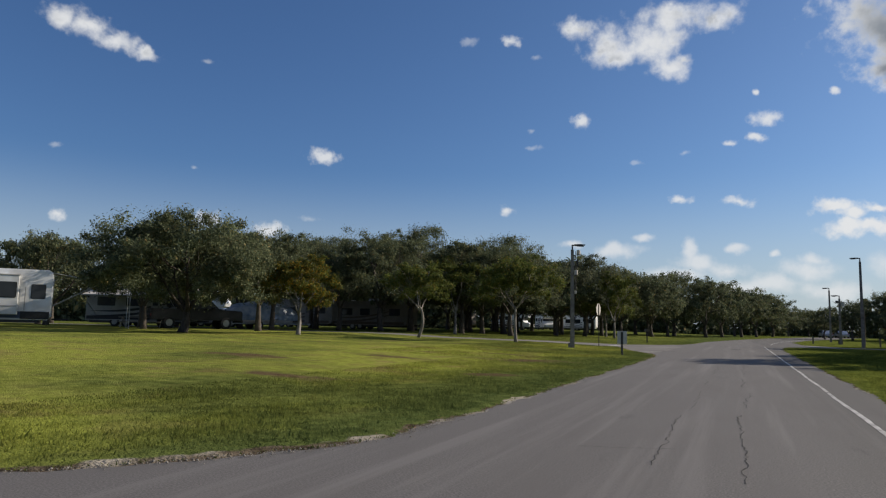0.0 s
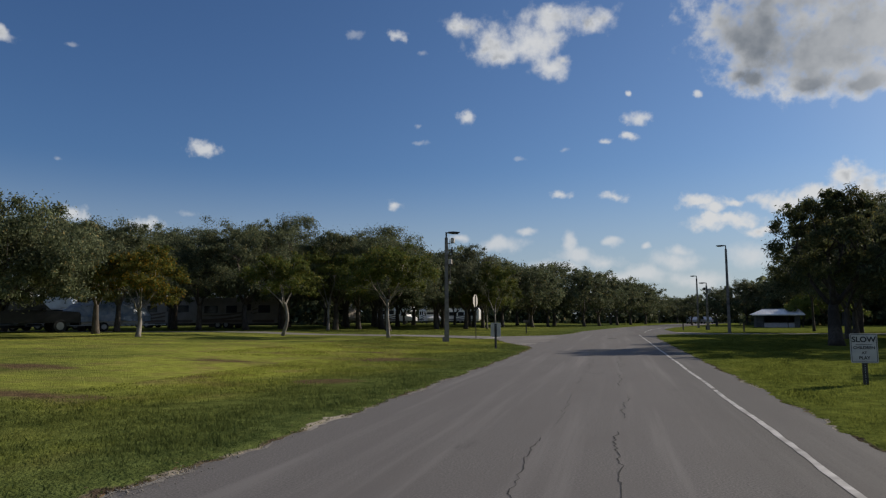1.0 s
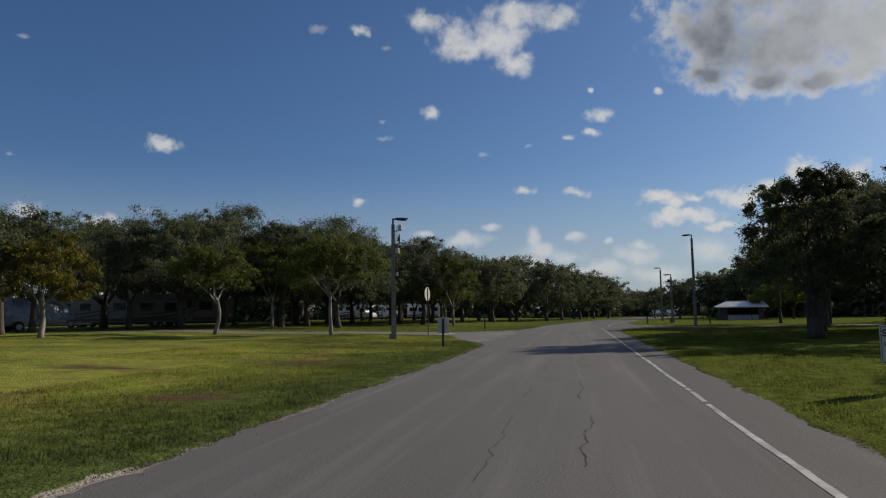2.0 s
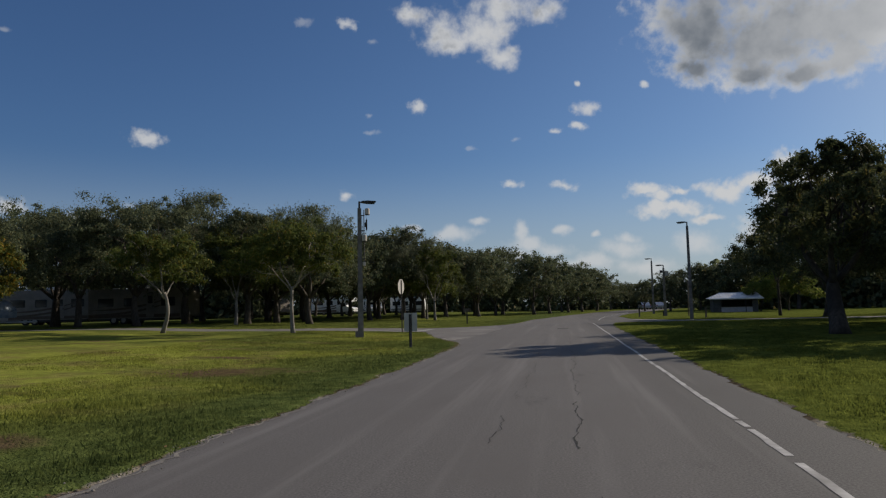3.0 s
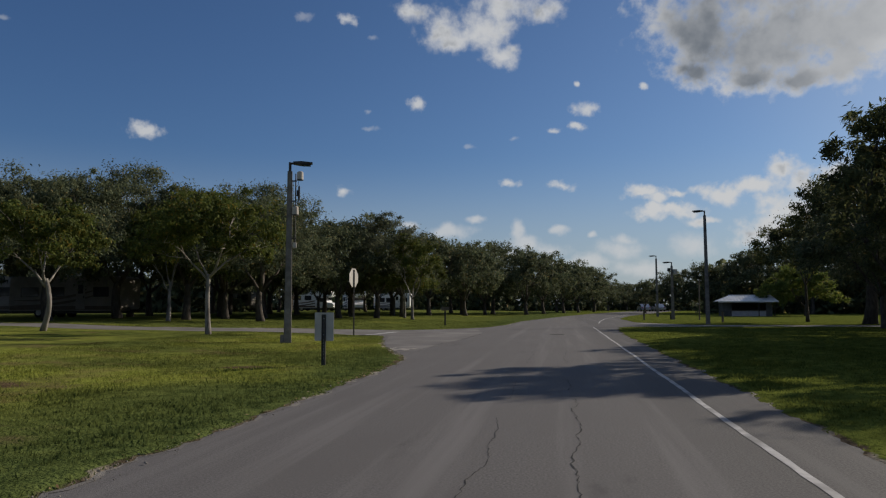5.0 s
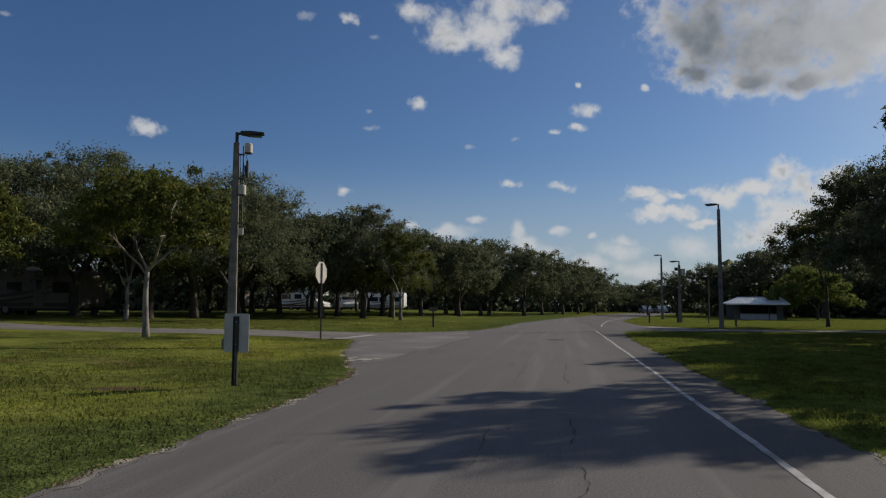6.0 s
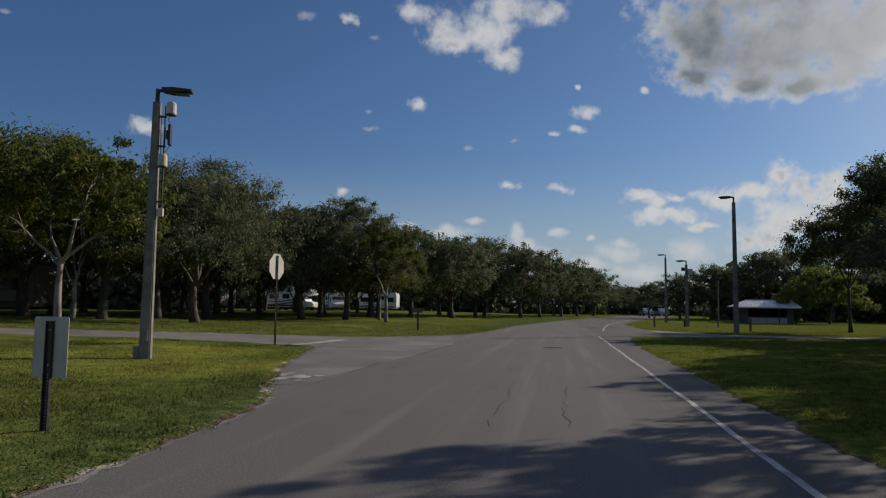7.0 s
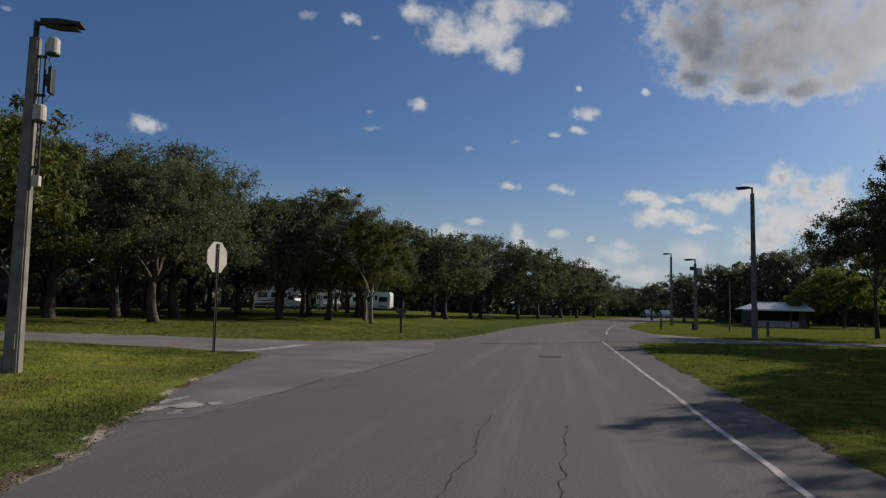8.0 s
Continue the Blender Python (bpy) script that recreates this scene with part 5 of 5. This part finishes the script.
def motorhome(name, x, y, turn, L, H, body_mat, stripe_mat, label, cab=False, awning=False, swoosh=True, group="parked campers", end_awning=False, wins=None):
    """A camper with rounded body, skirt, windows, door, stripes, wheels and roof units; its near side looks along -y."""
    ob = thing(name, pose(x, y, float(rise(x)), 0, 0, turn), label, "camper", group)
    w = 1.22
    l = L / 2
    if cab:
        prof = [(-l, 0.45), (l - 2.2, 0.45), (l - 0.1, 0.5), (l, 0.95), (l - 0.25, 1.15), (l - 1.1, 1.3), (l - 1.5, 2.0), (l - 0.35, 2.15), (l - 0.2, 2.5), (l - 0.6, H), (-l, H)]
    else:
        prof = [(-l, 0.45), (l - 0.2, 0.45), (l, 0.7), (l, H - 0.35), (l - 0.06, H - 0.14), (l - 0.25, H), (-l + 0.15, H), (-l, H - 0.2)]
    body = part("body", extruded(prof, "y", -w, w, 0.05), body_mat, ob)
    part("skirt", boxed(-l + 0.3, l - 0.6, -w + 0.06, w - 0.06, 0.28, 0.47), DARK_METAL, ob)
    wins = wins or [(-l * 0.62, 1.3, 0.6), (-l * 0.12, 1.0, 0.6), (l * 0.66, 1.1, 0.62)][:2 if cab else 3]
    for cx, ww, hh in wins:
        win = part("window", moved(extruded(rounded(ww / 2, hh / 2, 0.06), "y", -w - 0.022, -w - 0.006), pose(cx, 0, H * 0.62)), GLASS, body)
        part("window_frame", moved(extruded(rounded(ww / 2 + 0.04, hh / 2 + 0.04, 0.08), "y", -w - 0.006, -w - 0.001), pose(cx, 0, H * 0.62)), DARK_METAL, win)
    door = part("door", moved(extruded(rounded(0.34, 0.92, 0.06), "y", -w - 0.02, -w - 0.002), pose(l * (-0.5 if end_awning else 0.3), 0, 1.5)), body_mat, ob)
    part("door_window", moved(extruded(rounded(0.2, 0.3, 0.05), "y", -w - 0.03, -w - 0.021), pose(l * (-0.5 if end_awning else 0.3), 0, 1.95)), GLASS, door)
    part("door_handle", boxed(l * (-0.5 if end_awning else 0.3) + 0.22, l * (-0.5 if end_awning else 0.3) + 0.28, -w - 0.05, -w - 0.02, 1.35, 1.5, 0.006), BLACK, door)
    if cab:
        part("windscreen", moved(boxed(-0.02, 0.02, -w + 0.15, w - 0.15, -0.38, 0.36), pose(l - 1.28, 0, 1.65, 0, 30, 0)), GLASS, body)
        part("side_window", moved(extruded([(-0.45, -0.3), (0.45, -0.3), (0.2, 0.3), (-0.45, 0.3)], "y", -w - 0.012, -w - 0.002), pose(l - 1.7, 0, 1.65)), GLASS, body)
        part("headlight", boxed(l - 0.12, l + 0.01, -w + 0.1, -w + 0.4, 0.75, 0.95, 0.02), SIGN_WHITE, body)
        part("headlight", boxed(l - 0.12, l + 0.01, w - 0.4, w - 0.1, 0.75, 0.95, 0.02), SIGN_WHITE, body)
        part("bumper", boxed(l - 0.15, l + 0.1, -w + 0.05, w - 0.05, 0.42, 0.62, 0.04), CHROME, body)
    else:
        part("tow_hitch", boxed(l, l + 0.9, -0.08, 0.08, 0.45, 0.55, 0.01), DARK_METAL, ob)
    part("stripe", boxed(-l + 0.1, l - (2.4 if cab else 0.4), -w - 0.008, -w - 0.002, 0.55, 0.62 + 0.18 * (L < 9) + 0.32 * (L > 9)), stripe_mat, body)
    if swoosh:
        for k in range(2):
            pts = [(-l * 0.9 + L * 0.82 * f, 0.85 + 0.35 * k + 0.9 * f * f) for f in (i / 10 for i in range(11))]
            low = [(a, b - 0.16 * math.sin(math.pi * i / 10) - 0.02) for i, (a, b) in enumerate(pts)]
            part("decal", extruded(pts + low[::-1], "y", -w - 0.005 - 0.002 * k, -w - 0.001), stripe_mat, body)
    part("air_conditioner", boxed(-0.6, 0.3, -0.35, 0.35, H - 0.01, H + 0.27, 0.06), RV_WHITE, ob)
    part("roof_vent", boxed(-l * 0.6 - 0.2, -l * 0.6 + 0.2, -0.2, 0.2, H - 0.01, H + 0.12, 0.03), RV_WHITE, ob)
    part("tail_lamp", boxed(-l - 0.02, -l + 0.01, -w + 0.08, -w + 0.18, 0.9, 1.2, 0.01), LAMP_RED, ob)
    for xx in ((-l * 0.45, -l * 0.45 + 0.85) if not cab else (-l * 0.4, l - 1.15)):
        wheel(xx, -w + 0.12, 0.36, ob, -1)
        wheel(xx, w - 0.12, 0.36, ob, 1)
    if end_awning:
        part("slide_out", boxed(l - 6.2, l - 1.75, -w - 0.30, -w + 0.02, 0.75, H - 0.35, 0.03), body_mat, ob)
        big = part("window", moved(extruded(rounded(0.85, 0.42, 0.08), "y", -w - 0.335, -w - 0.318), pose(l - 2.75, 0, 2.2)), GLASS, ob)
        part("window_frame", moved(extruded(rounded(0.90, 0.47, 0.1), "y", -w - 0.318, -w - 0.301), pose(l - 2.75, 0, 2.2)), BLACK, big)
        part("trim_strip", boxed(l - 6.1, l - 1.8, -w - 0.318, -w - 0.30, 1.22, 1.27), RV_GREY, ob)
        part("trim_strip", boxed(l - 6.2, l - 1.7, -w - 0.33, -w - 0.28, H - 0.40, H - 0.33, 0.01), SIGN_WHITE, ob)
        part("grab_rail", tube(bmesh.new(), [(l - 1.42, -w - 0.06, 1.0), (l - 1.42, -w - 0.06, 2.4)], [0.02, 0.02], 6), CHROME, ob)
        part("storage_bin", boxed(l - 1.6, l - 0.1, -w - 0.02, -w + 0.02, 0.5, 0.95, 0.02), BLACK, ob)
        aw = part("awning", extruded([(l - 0.05, H - 0.12), (l + 4.3, H - 0.85), (l + 4.3, H - 0.88), (l - 0.05, H - 0.16)], "y", -w + 0.1, w - 0.2), AWNING, ob, "faded cloth awning stretched from the roof")
        for yy in (-w + 0.1, w - 0.2):
            part("awning_arm", tube(bmesh.new(), [(l + 4.3, yy, H - 0.87), (l + 4.3, yy, 0.02)], [0.025, 0.025], 6), STEEL, aw)
            part("awning_arm", tube(bmesh.new(), [(l - 0.02, yy, 1.3), (l + 2.6, yy, H - 0.64)], [0.02, 0.02], 6), STEEL, aw)
        part("roller", tube(bmesh.new(), [(l + 4.3, -w + 0.05, H - 0.85), (l + 4.3, w - 0.15, H - 0.85)], [0.05, 0.05], 8), STEEL, aw)
    if awning:
        aw = part("awning", extruded([(-w - 0.02, H - 0.15), (-w - 2.4, H - 0.75), (-w - 2.4, H - 0.79), (-w - 0.02, H - 0.19)], "x", -l * 0.8, l * 0.75), AWNING, ob, "faded cloth awning rolled out")
        part("roller", tube(bmesh.new(), [(-l * 0.8, -w - 2.4, H - 0.77), (l * 0.75, -w - 2.4, H - 0.77)], [0.05, 0.05], 8), STEEL, aw)
        for xx in (-l * 0.8, l * 0.75):
            part("awning_arm", tube(bmesh.new(), [(xx, -w - 2.4, H - 0.77), (xx, -w - 0.03, 0.95)], [0.025, 0.025], 6), STEEL, aw)
    return ob


motorhome("motorhome", -42.0, 26.9, 51.5, 9.5, 3.45, RV_WHITE, NAVY, "large white motorhome with stretched awning parked under trees", swoosh=False, end_awning=True, wins=[(4.0, 0.7, 0.8), (-3.2, 1.3, 0.7)])
motorhome("camper_trailer", -42.9, 41.6, 24, 8.2, 3.1, RV_PALE, BLACK, "pale grey camper trailer with black swooping stripes and awning", awning=True)
motorhome("camper_trailer", -34.0, 62.6, 2, 8.4, 2.85, RV_TAN, RV_BROWN, "long tan camper trailer in deep shade")
motorhome("camper_trailer", -45.5, 66.5, 8, 8.5, 3.1, RV_TAN, RV_BROWN, "brownish camper trailer in deep shade")
motorhome("motorhome", -57.0, 62.0, 25, 8.0, 3.2, RV_WHITE, RV_BROWN, "white motorhome parked under oaks", cab=True)
motorhome("motorhome", -36.9, 118.0, -3, 7.2, 3.15, RV_WHITE, RV_BROWN, "white motorhome with cab and brown stripes", cab=True)
motorhome("motorhome", -32.6, 124.5, -62, 7.0, 3.0, RV_WHITE, NAVY, "white motorhome with dark windscreen seen end on", cab=True)
motorhome("camper_trailer", -26.6, 126.0, 2, 5.8, 2.75, RV_WHITE, RV_GREY, "white camper trailer with grey swooping stripes")
motorhome("camper_trailer", -56.5, 116.5, 12, 6.4, 3.0, RV_WHITE, RV_GREY, "white camper trailer with rounded nose among oaks")
motorhome("camper_trailer", -48.6, 112.0, 30, 5.0, 2.9, RV_WHITE, RV_BROWN, "short white camper trailer among the oaks")
motorhome("camper_trailer", -42.6, 105.0, -20, 7.0, 3.1, RV_TAN, RV_BROWN, "tan camper trailer among the oaks")
motorhome("motorhome", -60.0, 84.5, 20, 7.0, 3.1, RV_WHITE, RV_BROWN, "white motorhome with brown stripes among oaks", cab=True)


def car(name, x, y, turn, paint, label, kind="suv", group="parked cars"):
    """A parked car; its near side looks along -y."""
    ob = thing(name, pose(x, y, float(rise(x)), 0, 0, turn), label, "car", group)
    w = 0.92
    if kind == "sedan":
        l, h, belt = 2.3, 1.45, 0.92
        low = [(-l, 0.35), (l, 0.35), (l, 0.62), (l - 0.15, 0.78), (0.95, belt), (-1.6, belt + 0.02), (-l + 0.05, 0.9), (-l, 0.7)]
        top = [(1.0, belt), (0.3, h - 0.04), (-0.2, h), (-0.9, h - 0.05), (-1.65, belt)]
    elif kind == "truck":
        l, h, belt = 2.8, 1.85, 1.12
        low = [(-l, 0.5), (l, 0.5), (l, 0.95), (l - 0.1, 1.08), (1.2, belt + 0.02), (-l, belt + 0.02)]
        top = [(1.35, belt), (0.6, h - 0.05), (0.2, h), (-0.75, h - 0.03), (-0.95, belt)]
    else:
        l, h, belt = 2.4, 1.8, 1.08
        low = [(-l, 0.4), (l, 0.4), (l, 0.8), (l - 0.12, 0.98), (1.1, belt), (-l + 0.02, belt + 0.03), (-l, 0.75)]
        top = [(1.15, belt), (0.5, h - 0.06), (0.0, h), (-1.9, h - 0.05), (-l + 0.1, belt)]
    body = part("body", extruded(low, "y", -w, w, 0.07), paint, ob)
    cabin = part("cabin", extruded(top, "y", -w + 0.1, w - 0.1, 0.06), paint, ob)
    cx = sum(p[0] for p in top) / len(top)
    inner = [(cx + (a - cx) * 0.9, belt + 0.04 + (b - belt) * 0.80) for a, b in top]
    part("side_glass", extruded(inner, "y", -w + 0.085, -w + 0.098), GLASS, cabin)
    part("side_glass", extruded(inner, "y", w - 0.098, w - 0.085), GLASS, cabin)
    (ax, az), (bx, bz) = top[0], top[1]
    n = Vector((bz - az, 0, ax - bx)).normalized() * 0.012
    bm = bmesh.new()
    q = [bm.verts.new(Vector((ax + (bx - ax) * f, s * (w - 0.22), az + (bz - az) * f)) + n) for f, s in ((0.08, -1), (0.08, 1), (0.92, 1), (0.92, -1))]
    bm.faces.new(q)
    bmesh.ops.solidify(bm, geom=bm.faces[:], thickness=0.008)
    part("windscreen", bm, GLASS, cabin)
    for s in (-1, 1):
        part("headlight", boxed(l - 0.16, l + 0.012, s * (w - 0.25) - 0.16, s * (w - 0.25) + 0.16, 0.66, 0.78, 0.02), SIGN_WHITE, body)
        part("tail_lamp", boxed(-l - 0.012, -l + 0.1, s * (w - 0.2) - 0.12, s * (w - 0.2) + 0.12, 0.72, 0.86, 0.02), LAMP_RED, body)
        part("door_mirror", boxed(0.78, 0.98, s * w - 0.06 + s * 0.06, s * w + 0.06 + s * 0.06, belt, belt + 0.14, 0.03), paint, cabin)
        for xx in (-l * 0.62, l * 0.62):
            wheel(xx, s * (w - 0.1), 0.35, ob, s)
    part("bumper", boxed(l - 0.1, l + 0.06, -w + 0.08, w - 0.08, 0.38, 0.55, 0.04), DARK_METAL, body)
    return ob


car("pickup_truck", -36.6, 40.2, 58, CAR_BLACK, "large black pickup truck beside a camper", "truck").scale = (1.15, 1.15, 1.25)
car("suv", -45.4, 53.0, 20, CAR_WHITE, "white sport utility car parked under trees")
car("sedan", -42.0, 47.2, 15, CAR_SILVER, "silver sedan parked under trees", "sedan")
car("suv", -55.0, 124.0, -8, CAR_WHITE, "white sport utility car beside a camper")
car("pickup_truck", 40.4, 138.0, 60, CAR_WHITE, "white pickup truck by the small tree", "truck")
car("sedan", 43.8, 138.5, 60, CAR_BLACK, "dark sedan parked on the grass", "sedan")
car("sedan", 15.6, 158.0, 95, CAR_SILVER, "silver sedan parked far down the road", "sedan")
car("sedan", 18.6, 160.0, 95, CAR_SILVER, "silver sedan parked far down the road", "sedan")


def covered_boat(x, y, turn):
    ob = thing("covered_boat", pose(x, y, float(rise(x)), 0, 0, turn), "boat on a trailer under a silver tarpaulin", "boat")
    bm = bmesh.new()
    rows = []
    r = random.Random(9)
    for i in range(13):
        f = i / 12
        half = 1.15 * math.sin(math.pi * (0.12 + 0.8 * f)) ** 0.6
        top = 1.5 + 0.75 * math.sin(math.pi * f) ** 0.5
        row = [(-half, 0.75), (-half * 1.02, 1.15), (-half * 0.75, top * 0.86), (0, top), (half * 0.75, top * 0.86), (half * 1.02, 1.15), (half, 0.75)]
        rows.append([bm.verts.new((-3 + 6 * f, a + r.uniform(-0.05, 0.05), b + r.uniform(-0.06, 0.06))) for a, b in row])
    for a, b in zip(rows, rows[1:]):
        for k in range(6):
            bm.faces.new((a[k], a[k + 1], b[k + 1], b[k]))
    bm.faces.new(rows[0])
    bm.faces.new(rows[-1][::-1])
    part("cover", bm, TARP, ob, "crumpled silver tarpaulin")
    part("trailer_frame", boxed(-3.1, 4.2, -0.5, 0.5, 0.4, 0.5, 0.02), STEEL, ob)
    wheel(-0.6, -0.95, 0.33, ob, -1)
    wheel(-0.6, 0.95, 0.33, ob, 1)
    part("hull", boxed(-2.6, 2.5, -0.7, 0.7, 0.5, 0.95, 0.15), RV_WHITE, ob)
    return ob


covered_boat(-35.9, 47.0, 62)


def picnic_table(x, y, turn, label):
    """A wooden park table with two benches on crossed legs."""
    ob = thing("picnic_table", pose(x, y, float(rise(x)), 0, 0, turn), label, "table", "campsite tables")
    for k in range(5):
        part("board", boxed(-0.9, 0.9, -0.37 + 0.15 * k, -0.24 + 0.15 * k, 0.72, 0.76, 0.006), PALE_WOOD, ob)
    for side in (-1, 1):
        for k in range(2):
            c = side * (0.66 + 0.13 * k)
            part("bench_board", boxed(-0.9, 0.9, c - 0.06, c + 0.06, 0.42, 0.46, 0.006), PALE_WOOD, ob)
        part("bench_beam", boxed(side * 0.62 - 0.03, side * 0.62 + 0.03, -0.8, 0.8, 0.34, 0.42, 0.006), PALE_WOOD, ob)
        for lean in (-1, 1):
            part("leg", moved(boxed(-0.03, 0.03, -0.04, 0.04, -0.04, 0.86, 0.006), pose(side * 0.70, lean * 0.52, 0.0, lean * 30, 0, 0)), PALE_WOOD, ob)
    return ob


picnic_table(-40.6, 38.3, 28, "weathered grey picnic table in front of a camper")
picnic_table(-38.2, 37.9, 20, "weathered grey picnic table in front of a camper")
